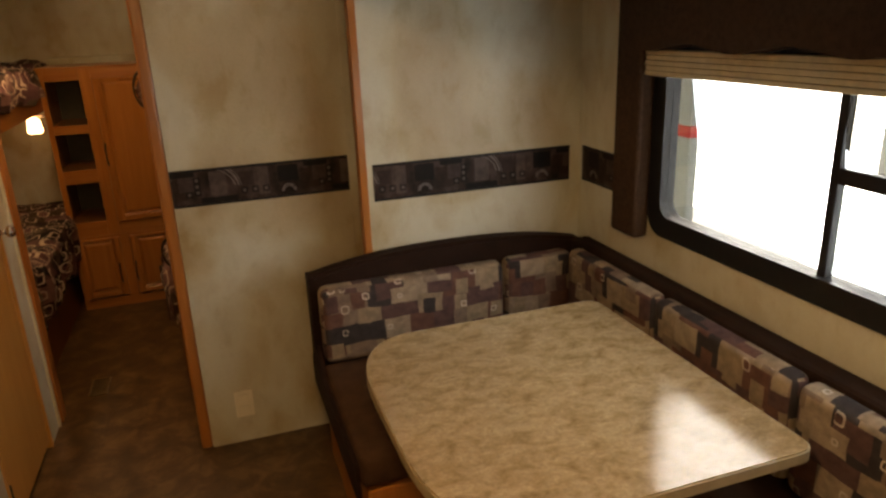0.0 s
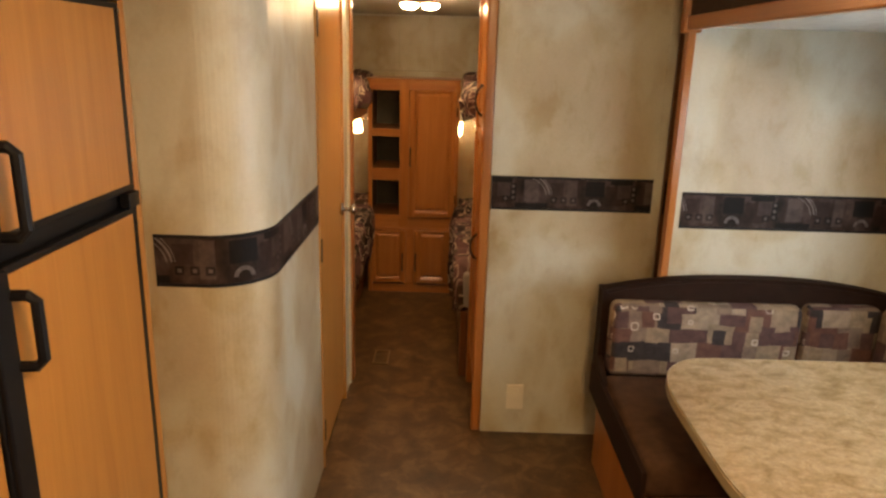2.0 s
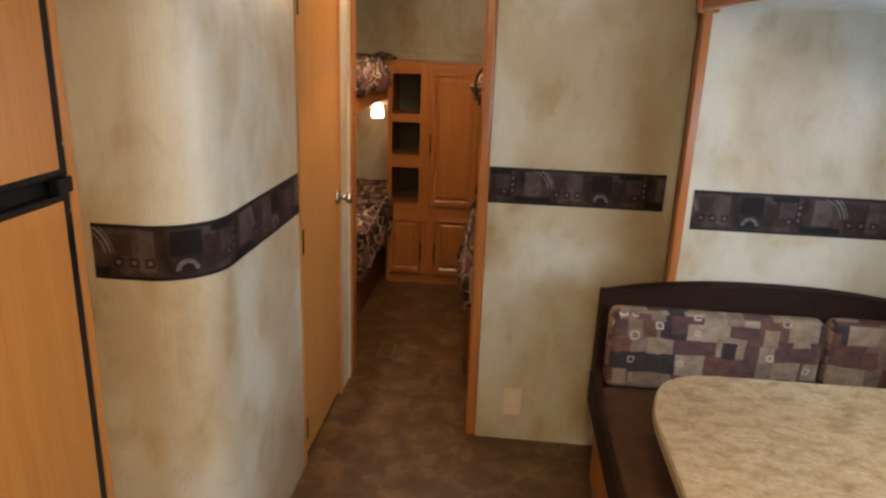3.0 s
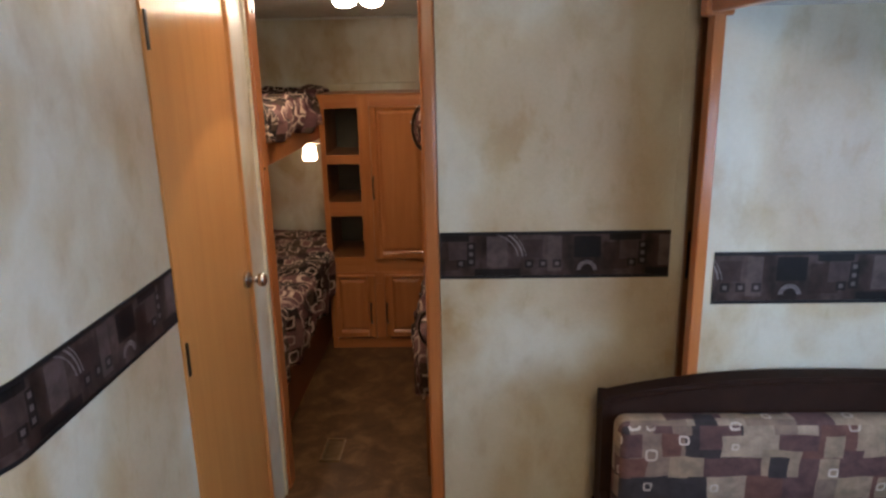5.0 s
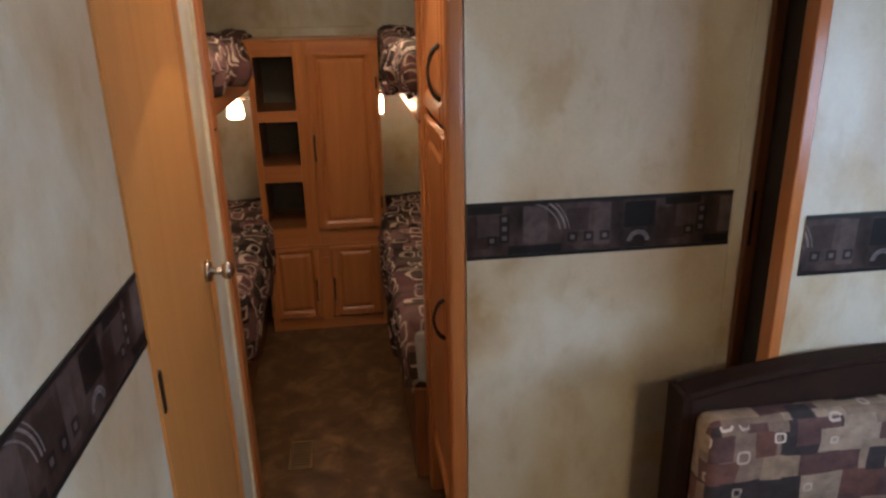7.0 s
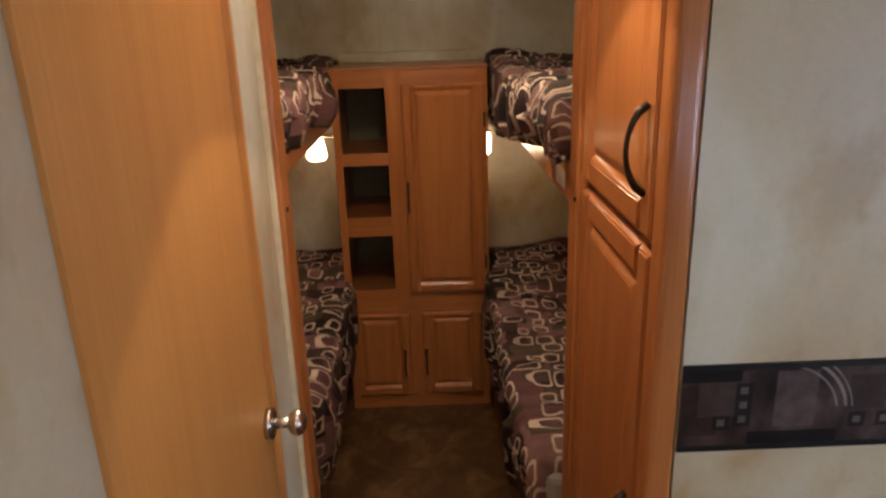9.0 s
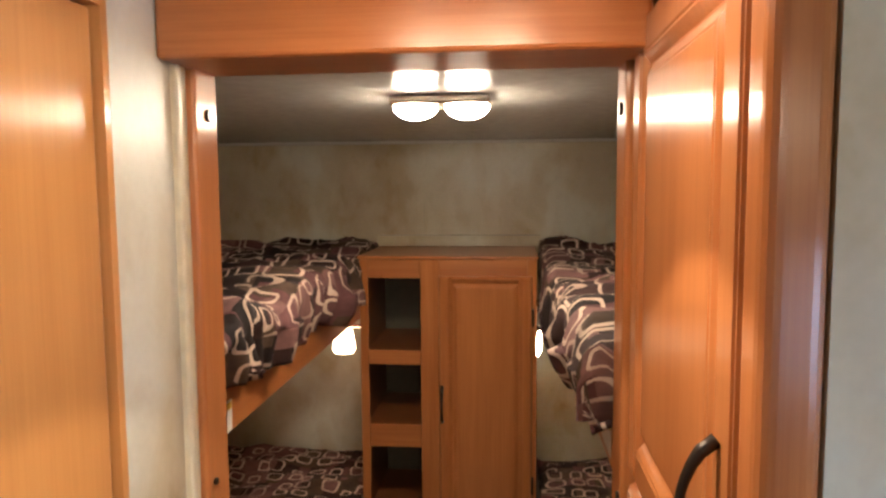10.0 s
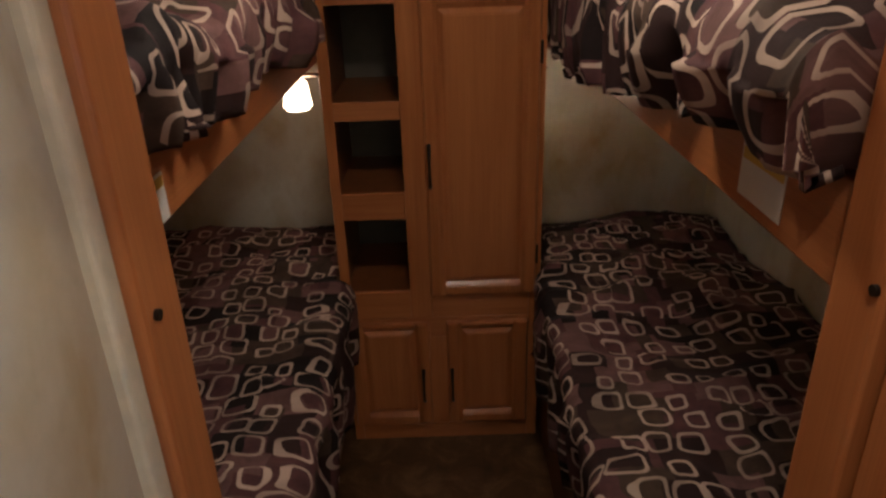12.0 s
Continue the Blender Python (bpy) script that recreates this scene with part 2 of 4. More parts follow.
def glow(name, col, strength):
    m, nt, b = mat(name, 0.4)
    b.inputs["Base Color"].default_value = (0.9, 0.87, 0.8, 1)
    b.inputs["Emission Color"].default_value, b.inputs["Emission Strength"].default_value = (*col, 1), strength
    return m


PAPER = wallpaper()
OAK = wood("oak_stained", (0.30, 0.098, 0.025), (0.46, 0.182, 0.054))
OAK_Y = wood("oak_stained_lengthwise", (0.30, 0.098, 0.025), (0.46, 0.182, 0.054), along="y")
OAK_X = wood("oak_stained_crosswise", (0.30, 0.098, 0.025), (0.46, 0.182, 0.054), along="x")
# shaded copy of the stained oak, its colour darkened where little light falls
OAK_SHADED = wood("oak_shaded", (0.13, 0.042, 0.012), (0.21, 0.075, 0.022))
MAPLE = wood("door_veneer", (0.45, 0.20, 0.05), (0.56, 0.275, 0.08), 0.3)
FRIDGE_WOOD = wood("fridge_panel_veneer", (0.44, 0.175, 0.042), (0.58, 0.265, 0.072), 0.35)
CREAM = plain("cream_trim", (0.62, 0.56, 0.40), 0.4)
WHITE = plain("ceiling_panel", (0.62, 0.62, 0.60), 0.24, vary=0.04)
FLOOR = vinyl()
TOP = laminate()
BLACK = plain("black_plastic", (0.008, 0.008, 0.010), 0.42, vary=0.2, spec=0.25)
BRONZE = plain("dark_bronze", (0.025, 0.018, 0.014), 0.35, 0.6)
NICKEL = plain("brushed_nickel", (0.55, 0.52, 0.48), 0.25, 1.0, 0.08)
PLATE = plain("ivory_plastic", (0.75, 0.70, 0.58), 0.4, vary=0.03)
BROWN = plain("brown_vinyl", (0.020, 0.009, 0.006), 0.75, vary=0.25, scale=14, spec=0.15)
SEATCLOTH = plain("brown_seat_fabric", (0.060, 0.030, 0.018), 0.85, vary=0.3, scale=18, spec=0.15)
VALANCE = plain("brown_valance_fabric", (0.055, 0.032, 0.022), 0.85, vary=0.25, scale=60, spec=0.15)
BLIND = plain("cream_blind", (0.60, 0.52, 0.36), 0.7)
# painted shadow of the slide-out gap; also the dark toe kick
DARK = plain("gap_shade_and_kick", (0.03, 0.02, 0.015), 0.8)
LABELM = plain("white_label", (0.75, 0.75, 0.72), 0.5, vary=0.03)
YELLOW = plain("yellow_label", (0.65, 0.45, 0.05), 0.5, vary=0.03)
BORDER = border_print()
CLOTH = patchwork("patchwork_fabric", [(0, (0.28, 0.225, 0.165)), (0.22, (0.10, 0.060, 0.062)), (0.42, (0.20, 0.155, 0.125)), (0.58, (0.040, 0.036, 0.040)), (0.72, (0.31, 0.26, 0.205)), (0.86, (0.13, 0.068, 0.058))], 9.5, 24, 0.85, few=0.93, warp=0.03)
QUILT = patchwork("quilt_print", [(0, (0.030, 0.014, 0.013)), (0.28, (0.105, 0.048, 0.050)), (0.48, (0.070, 0.046, 0.032)), (0.68, (0.165, 0.090, 0.085)), (0.88, (0.012, 0.007, 0.007))], 11, 13.5, 0.8, ringcol=(0.56, 0.43, 0.34), width=0.05, few=0.05, r0=0.23, r1=0.20, warp=0.045)
SHADE = glow("lit_glass", (1.0, 0.70, 0.40), LAMP * 3.1)
SHADE_D = glow("lit_glass_dinette", (1.0, 0.72, 0.43), LAMP * 0.08)
SHADE_A = glow("lit_glass_aisle", (1.0, 0.70, 0.40), LAMP * 0.42)
SHADE_B = glow("lit_glass_bunk_room", (1.0, 0.72, 0.43), LAMP * 1.25)
SHADE3 = glow("lit_small_sconce_glass", (1.0, 0.62, 0.32), SCONCE * 8)
SHADE2 = glow("lit_sconce_glass", (1.0, 0.62, 0.32), SCONCE)


# ---- helpers for meshes ----
def bx(bm, x0, y0, z0, x1, y1, z1):
    m = Matrix.LocRotScale(((x0 + x1) / 2, (y0 + y1) / 2, (z0 + z1) / 2), None, (x1 - x0, y1 - y0, z1 - z0))
    return bmesh.ops.create_cube(bm, size=1, matrix=m)["verts"]


def box(x0, y0, z0, x1, y1, z1, bev=0.0, seg=2):
    bm = bmesh.new()
    bx(bm, x0, y0, z0, x1, y1, z1)
    if bev:
        bmesh.ops.bevel(bm, geom=bm.edges[:], offset=bev, segments=seg, affect="EDGES", profile=0.5)
    return bm


def cyl(bm, p, r, depth, axis="z", seg=20, r2=None):
    rot = {"z": (0, 0, 0), "x": (0, 90, 0), "y": (90, 0, 0)}[axis]
    return bmesh.ops.create_cone(bm, cap_ends=True, segments=seg, radius1=r, radius2=r if r2 is None else r2, depth=depth, matrix=pose(*p, *rot))


def part(name, bm, material, parent=None, label="", smooth=False):
    me = bpy.data.meshes.new(name)
    bm.normal_update()
    bm.to_mesh(me)
    bm.free()
    me.materials.append(material)
    if smooth:
        for p in me.polygons:
            p.use_smooth = True
    ob = new(name, me)
    ob.parent = parent
    if label:
        tagged(ob, label)
    return ob


def thing(name, label, category, group="", at=(0, 0, 0)):
    ob = new(name)
    ob.empty_display_size = 0.05
    ob.location = at
    bpy.context.view_layer.update()
    return tagged(ob, label, category, group)


def adopt(child, parent):
    child.parent = parent
    child.matrix_parent_inverse = Matrix.Translation(parent.location).inverted()
    return child


def setting(name, bm, material, label, smooth=False, category="wall"):
    return tagged(part(name, bm, material, smooth=smooth), label, category, kind="structure")


def extrude_profile(pts, z0, z1, closed=True):
    bm = bmesh.new()
    lo = [bm.verts.new((x, y, z0)) for x, y in pts]
    hi = [bm.verts.new((x, y, z1)) for x, y in pts]
    n = len(pts)
    for i in range(n if closed else n - 1):
        j = (i + 1) % n
        bm.faces.new((lo[i], lo[j], hi[j], hi[i]))
    if closed:
        bm.faces.new(hi)
        bm.faces.new(lo[::-1])
    bmesh.ops.recalc_face_normals(bm, faces=bm.faces[:])
    return bm


def tube(bm, pts, r, seg=10):
    """A round bar through the points, closed at both ends."""
    rings = []
    spans = [max(p[k] for p in pts) - min(p[k] for p in pts) for k in range(3)]
    ref = Vector([1.0 if k == spans.index(min(spans)) else 0.0 for k in range(3)])
    for i, p in enumerate(pts):
        d = (Vector(pts[min(i + 1, len(pts) - 1)]) - Vector(pts[max(i - 1, 0)])).normalized()
        side = d.cross(ref).normalized()
        up = side.cross(d)
        rr = r[i] if isinstance(r, (list, tuple)) else r
        rings.append([bm.verts.new(Vector(p) + side * rr * math.cos(k * 2 * math.pi / seg) + up * rr * math.sin(k * 2 * math.pi / seg)) for k in range(seg)])
    for a, b in zip(rings, rings[1:]):
        for k in range(seg):
            bm.faces.new((a[k], a[(k + 1) % seg], b[(k + 1) % seg], b[k]))
    bm.faces.new(rings[0][::-1])
    bm.faces.new(rings[-1])
    bmesh.ops.recalc_face_normals(bm, faces=bm.faces[:])


def strip(pts, z0, z1, thick=0.002, u0=0.0):
    """A thin upright band along a line in plan, with lengths in its UVs; its face is on the right hand of the line."""
    bm = bmesh.new()
    uvl = bm.loops.layers.uv.new("UVMap")
    u, us = u0, []
    for i, p in enumerate(pts):
        u += (Vector(p) - Vector(pts[i - 1])).length if i else 0
        us.append(u)
    rows = []
    for i, p in enumerate(pts):
        a, b = Vector(pts[max(i - 1, 0)]), Vector(pts[min(i + 1, len(pts) - 1)])
        d = (b - a).normalized()
        nrm = Vector((d.y, -d.x)) * thick
        q = Vector(p)
        rows.append([bm.verts.new((*q, z0)), bm.verts.new((*(q + nrm), z0)), bm.verts.new((*(q + nrm), z1)), bm.verts.new((*q, z1))])
    for i in range(len(pts) - 1):
        for k in range(3):
            f = bm.faces.new((rows[i][k], rows[i + 1][k], rows[i + 1][k + 1], rows[i][k + 1]))
            vv = [0, 0, z1 - z0, z1 - z0][k], [0, 0, z1 - z0, z1 - z0][k + 1]
            for loop, (uu, v) in zip(f.loops, ((us[i], vv[0]), (us[i + 1], vv[0]), (us[i + 1], vv[1]), (us[i], vv[1]))):
                loop[uvl].uv = (uu, v)
    bm.faces.new(rows[0])
    bm.faces.new(rows[-1][::-1])
    bmesh.ops.recalc_face_normals(bm, faces=bm.faces[:])
    return bm


def wall_border(pts, z0, z1, u0, label):
    root = tagged(part("trim", strip(pts, z0 + 0.006, z1 - 0.006, 0.0025, u0), BORDER), label, "wall border", kind="structure")
    for a, b in ((z0, z0 + 0.009), (z1 - 0.009, z1)):
        part("edge_line", strip(pts, a, b, 0.0035), BLACK, root)
    return root


def box_uv(bm, ax="x"):
    """Lengths in metres as UVs, by the face's main direction."""
    uvl = bm.loops.layers.uv.verify()
    bm.normal_update()
    for f in bm.faces:
        n = f.normal
        k = max(range(3), key=lambda i: abs(n[i]))
        a, b = [(1, 2), (0, 2), (0, 1)][k]
        for l in f.loops:
            l[uvl].uv = (l.vert.co[a], l.vert.co[b])


# ---- setting ----
bm = box(LEFT - 0.06, FRONT, -0.05, RIGHT + 0.06, BACK + 0.06, 0.0)
bx(bm, RIGHT + 0.06, -0.925, -0.05, SX + 0.05, SY + 0.025, 0.0)
setting("floor", bm, FLOOR, "brown mottled vinyl floor of a travel trailer", category="floor")
setting("ceiling", box(LEFT - 0.06, FRONT, CEIL, RIGHT + 0.06, 3.07, CEIL + 0.05), WHITE, "plain off-white trailer ceiling panel", category="ceiling")
setting("ceiling_bunk_room", box(LEFT - 0.06, 3.072, CEIL2, RIGHT + 0.06, BACK + 0.06, CEIL2 + 0.05), WHITE, "plain off-white bunk room ceiling panel", category="ceiling")
setting("wall_left", box(LEFT - 0.06, FRONT, 0, LEFT, BACK, CEIL), PAPER, "mottled beige wallpapered outer wall")
setting("wall_front", box(LEFT, FRONT - 0.06, 0, RIGHT + 0.06, FRONT, CEIL), PAPER, "mottled beige wallpapered end wall")
setting("wall_back", box(LEFT, BACK, 0, RIGHT, BACK + 0.06, CEIL), PAPER, "mottled beige wallpapered wall behind the bunks")
setting("wall_right", box(BW, 3.0125, 0, RIGHT + 0.06, BACK, CEIL), PAPER, "mottled beige wallpapered outer wall beside a bunk")
setting("wall_right_wardrobe", box(0.787, W1 + 0.045, 0, RIGHT + 0.06, 3.012, CEIL), PAPER, "mottled beige wallpapered outer wall behind the wardrobe")
setting("wall_partition", box(0.142, W1, 0, RIGHT + 0.02, W1 + 0.04, CEIL), PAPER, "mottled beige wallpapered partition beside the dinette")

# curved bathroom wall
R0, YF = 0.155, 1.456
arc = [(WX - R0 + R0 * math.sin(a), YF + R0 - R0 * math.cos(a)) for a in [i * math.pi / 2 / 18 for i in range(19)]]
outer = [(-0.806, YF)] + arc + [(WX, 2.213)]
inner = [(x - 0.03, y + (0.03 if y < YF + R0 else 0.0)) for x, y in outer]
setting("wall_bathroom", extrude_profile(outer + inner[::-1], 0, CEIL), PAPER, "mottled beige wallpapered wall with a rounded corner", smooth=False)
setting("wall_bathroom_end", box(WX - 0.03, 2.814, 0, WX, 3.0, CEIL), PAPER, "narrow mottled wallpapered wall between door and bunk opening")
setting("wall_bathroom_lintel", box(WX - 0.03, 2.214, 1.925, WX, 2.813, CEIL), PAPER, "wallpapered strip above the bathroom door")
setting("wall_bunk_left", box(LEFT, 3.0, 0, WX - 0.045, 3.06, CEIL), PAPER, "wallpapered partition beside the bunk opening")
setting("wall_kitchen_left", box(LEFT, YF, 0, -0.808, YF + 0.03, CEIL), PAPER, "wallpapered wall behind the refrigerator")

# borders on the walls
ZB0, ZB1 = 1.024, 1.163
wall_border([(0.143, W1 - 0.0005), (0.80, W1 - 0.0005)], ZB0, ZB1, -0.385, "dark purple-brown patterned wallpaper border")
wall_border([(0.849, SY - 0.0005), (1.66, SY - 0.0005)], ZB0 - 0.008, ZB1 - 0.008, -0.16, "dark purple-brown patterned wallpaper border")
wall_border([(SX - 0.0005, SY - 0.03), (SX - 0.0005, 1.97)], ZB0 - 0.008, ZB1 - 0.008, -0.05, "dark purple-brown patterned wallpaper border")
wall_border([(-0.785, YF - 0.0005)] + [(x + 0.0005, y - 0.0005) for x, y in arc] + [(WX + 0.0005, 2.208)], ZB0, ZB1, -0.19, "dark patterned wallpaper border round the curved wall")

# slim battens on the partition
setting("trim_batten", box(0.803, W1 - 0.006, 0, 0.832, W1 - 0.0005, CEIL, 0.002), PAPER, "wallpapered batten over a panel joint", category="trim")
# the shade on this oak strip is put in by its darker colour
setting("trim_strip", box(0.838, W1 - 0.02, 0, 0.868, W1 - 0.0005, CEIL, 0.003), OAK_SHADED, "slim oak strip at the end of the partition, coloured as shaded", category="trim")
# dark colour stands for the shadow between partition and slide-out post
setting("wall_slide_return", box(0.872, SY + 0.03, 0, 0.93, W1 - 0.002, CEIL), DARK, "edge of the outer wall behind the slide-out, coloured dark as shadow", category="wall")

setting("trim_border_end", box(0.842, W1 - 0.022, ZB0, 0.850, W1 - 0.0195, ZB1), BLACK, "short dark end of the wallpaper border", category="wall border")

# ---- slide-out ----
YS0 = -0.9
setting("wall_slide_end", box(0.827, SY, 0, SX + 0.05, SY + 0.025, SZ + 0.03), PAPER, "mottled wallpapered end wall of the dinette slide-out")
setting("wall_slide_front", box(0.846, YS0 - 0.025, 0, SX + 0.05, YS0, SZ + 0.03), PAPER, "mottled wallpapered end wall of the slide-out")
setting("ceiling_slide", box(0.80, YS0, SZ, SX + 0.05, SY, SZ + 0.03), WHITE, "low off-white ceiling of the dinette slide-out", category="ceiling")
WY0, WY1, WZ0, WZ1 = 0.42, 1.80, 0.955, 1.56
bm = bmesh.new()
bx(bm, SX, YS0, 0, SX + 0.05, SY, WZ0)
bx(bm, SX, YS0, WZ1, SX + 0.05, SY, SZ)
bx(bm, SX, YS0, WZ0, SX + 0.05, WY0, WZ1)
bx(bm, SX, WY1, WZ0, SX + 0.05, SY, WZ1)
setting("wall_slide_window", bm, PAPER, "mottled wallpapered wall round the dinette window")
setting("wall_outer_front", box(RIGHT, FRONT, 0, RIGHT + 0.06, YS0 - 0.03, CEIL), PAPER, "wallpapered outer wall ahead of the slide-out")
setting("wall_outer_above", box(RIGHT, YS0 - 0.03, SZ + 0.032, RIGHT + 0.06, W1, CEIL), PAPER, "wallpapered outer wall above the slide-out")
setting("trim_slide_post", box(0.797, SY - 0.016, 0, 0.826, SY + 0.028, SZ - 0.008, 0.004), OAK, "upright oak trim of the slide-out opening", category="trim")
fa = tagged(thing("slide_fascia", "oak slide-out fascia with a brown fabric panel", "fascia"), kind="structure")
part("lower_rail", box(0.786, YS0, SZ - 0.012, 0.816, SY - 0.02, SZ + 0.036, 0.006), OAK_Y, fa)
part("fabric_panel", box(0.796, YS0, SZ + 0.037, 0.816, SY - 0.02, SZ + 0.105, 0.002), VALANCE, fa, "dark brown fabric panel")
part("upper_rail", box(0.786, YS0, SZ + 0.106, 0.816, SY - 0.02, CEIL, 0.006), OAK_Y, fa)
part("corner_block", box(0.778, SY - 0.019, SZ - 0.02, 0.845, SY + 0.03, CEIL, 0.008), OAK, fa)

# window
win = tagged(thing("window_1", "black-framed sliding trailer window with bright daylight", "window", at=(SX, 1.1, WZ0)), kind="structure")
def rounded_ring(o, n, x0, x1, ro, rn):
    """A flat frame in a wall across x: outer and inner rounded rectangles (y0, z0, y1, z1)."""
    def outline(r4, r):
        y0, z0, y1, z1 = r4
        pts = []
        for cy, cz, a0 in ((y1 - r, z1 - r, 0), (y0 + r, z1 - r, 90), (y0 + r, z0 + r, 180), (y1 - r, z0 + r, 270)):
            for k in range(9):
                t = radians(a0 + 90 * k / 8)
                pts.append((cy + r * math.cos(t), cz + r * math.sin(t)))
        return pts
    m = bmesh.new()
    loops = [[m.verts.new((x, y, z)) for y, z in outline(r4, r)] for x, r4, r in ((x0, o, ro), (x0, n, rn), (x1, n, rn), (x1, o, ro))]
    for a, b in zip(loops, loops[1:] + loops[:1]):
        for k in range(len(a)):
            q = (k + 1) % len(a)
            m.faces.new((a[k], a[q], b[q], b[k]))
    bmesh.ops.recalc_face_normals(m, faces=m.faces[:])
    return m


bm = rounded_ring((WY0 - 0.03, WZ0 - 0.03, WY1 + 0.03, WZ1 + 0.03), (WY0 + 0.04, WZ0 + 0.04, WY1 - 0.035, WZ1 - 0.03), SX - 0.012, SX + 0.045, 0.075, 0.05)
adopt(part("window_frame", bm, BLACK), win)
for a, n in (((1.105, WZ0 + 0.04, 1.13, WZ1 - 0.03), "mullion"), ((WY0 + 0.04, 1.235, 1.105, 1.275), "crossbar")):
    adopt(part(n, box(SX + 0.004, a[0], a[1], SX + 0.034, a[2], a[3], 0.003), BLACK), win)
gm, gnt, gb = mat("window_glass", 0.02)
gb.inputs["Transmission Weight"].default_value, gb.inputs["IOR"].default_value = 1.0, 1.45
for a in ((1.13, WZ0 + 0.04, WY1 - 0.035, WZ1 - 0.03), (WY0 + 0.04, WZ0 + 0.04, 1.105, 1.235), (WY0 + 0.04, 1.275, 1.105, WZ1 - 0.03)):
    g = adopt(part("pane", box(SX + 0.016, a[0], a[1], SX + 0.02, a[2], a[3]), gm), win)
    g.visible_shadow = False
bd, bnt, bb = mat("bright_outdoors", 1.0)
bb.inputs["Base Color"].default_value = (0.8, 0.82, 0.85, 1)
bb.inputs["Emission Color"].default_value, bb.inputs["Emission Strength"].default_value = (0.86, 0.93, 1.0, 1), 12.0
tagged(part("backdrop", box(6.0, -9, -2, 6.05, 9, 7), bd), "overexposed white daylight outside the window", "backdrop", kind="structure")
tagged(part("ground", box(-60, -60, -0.75, 60, 60, -0.7), plain("pale_gravel", (0.4, 0.39, 0.37), 0.9)), "pale gravel ground outside the trailer", "ground", kind="structure")
post = thing("neighbour_post", "grey post with a red band outside the window", "post", at=(2.6, 2.85, -0.7))
GREYP = plain("grey_post_paint", (0.30, 0.34, 0.36), 0.6)
adopt(part("pole", box(2.58, 2.75, -0.7, 2.64, 2.95, 1.9, 0.01), GREYP), post)
adopt(part("red_band", box(2.575, 2.745, 1.04, 2.645, 2.955, 1.10, 0.004), plain("red_paint", (0.5, 0.03, 0.03), 0.5)), post)

siding = thing("neighbour_siding", "pale blue-grey ribbed side of a trailer parked outside", "trailer", at=(3.3, 0.9, -0.7))
SIDING = plain("pale_siding", (0.72, 0.78, 0.84), 0.4, vary=0.04)
adopt(part("side_panel", box(3.30, -0.6, -0.69, 3.36, 2.28, 2.6), SIDING), siding)
for k in range(10):
    adopt(part("rib", box(3.28, -0.55 + k * 0.29, -0.60, 3.2995, -0.49 + k * 0.29, 2.55, 0.006), SIDING), siding)

# blind and valance
blind = thing("window_blind", "cream pleated blind drawn up under the valance", "blind", at=(SX, 1.1, 1.46))
for k in range(5):
    adopt(part("pleat", box(SX - 0.052 + 0.003 * (k % 2), WY0 - 0.02, 1.455 + k * 0.016, SX - 0.018, WY1 + 0.03, 1.4695 + k * 0.016, 0.003), BLIND), blind)
val = thing("window_valance", "dark brown padded valance with a scalloped lower edge", "valance", at=(SX, 1.1, 1.55))
n = 40
y0, y1 = WY0 - 0.1, WY1 + 0.02
low = [1.545 + 0.012 * math.sin((y0 + (y1 - y0) * i / n) * 17) for i in range(n + 1)]
bm = bmesh.new()
rows = []
for i in range(n + 1):
    y = y0 + (y1 - y0) * i / n
    rows.append([bm.verts.new((x, y, z)) for x, z in ((SX - 0.10, low[i]), (SX - 0.012, low[i]), (SX - 0.012, SZ - 0.003), (SX - 0.10, SZ - 0.003))])
for a, b in zip(rows, rows[1:]):
    for k in range(4):
        bm.faces.new((a[k], a[(k + 1) % 4], b[(k + 1) % 4], b[k]))
bm.faces.new(rows[0][::-1])
bm.faces.new(rows[-1])
adopt(part("top_board", bm, VALANCE), val)
adopt(part("side_board", box(SX - 0.06, WY1 + 0.035, 0.90, SX - 0.001, WY1 + 0.185, SZ - 0.003, 0.012), VALANCE), val)


# ---- dinette ----
def back_cushion_y(x0, x1, y0, y1, z0, ends, mid):
    """Upright cushion along x with an arched top."""
    prof = []
    for i in range(25):
        f = i / 24
        prof.append((x0 + (x1 - x0) * f, ends + (mid - ends) * (1 - abs(2 * f - 1) ** 2.4)))
    bm = bmesh.new()
    fr = [bm.verts.new((x, y0, z)) for x, z in prof] + [bm.verts.new((x1, y0, z0)), bm.verts.new((x0, y0, z0))]
    bk = [bm.verts.new((v.co.x, y1, v.co.z)) for v in fr]
    bm.faces.new(fr)
    bm.faces.new(bk[::-1])
    for i in range(len(fr)):
        j = (i + 1) % len(fr)
        bm.faces.new((fr[i], bk[i], bk[j], fr[j]))
    bmesh.ops.recalc_face_normals(bm, faces=bm.faces[:])
    e = [e for e in bm.edges if len(e.link_faces) == 2 and e.calc_face_angle() > 0.6]
    bmesh.ops.bevel(bm, geom=e, offset=0.012, segments=3, affect="EDGES")
    box_uv(bm)
    return bm


def pad(x0, y0, z0, x1, y1, z1, bev=0.035, seg=4):
    bm = box(x0, y0, z0, x1, y1, z1, bev, seg)
    box_uv(bm)
    return bm


bench = thing("dinette_bench", "dark brown dinette bench with patchwork back cushions", "bench", "dinette benches", at=(0.6, 2.0, 0))
adopt(part("base", box(0.60, 1.575, 0.0, 1.36, SY - 0.008, 0.335, 0.006), OAK), bench)
adopt(part("back_frame", back_cushion_y(0.570, 1.68, 2.235, 2.312, 0.33, 0.785, 0.842), BROWN, smooth=False), bench)
adopt(part("back_pad", pad(0.592, 2.165, 0.462, 1.305, 2.245, 0.757, 0.03), CLOTH, label="patchwork print back cushion", smooth=True), bench)
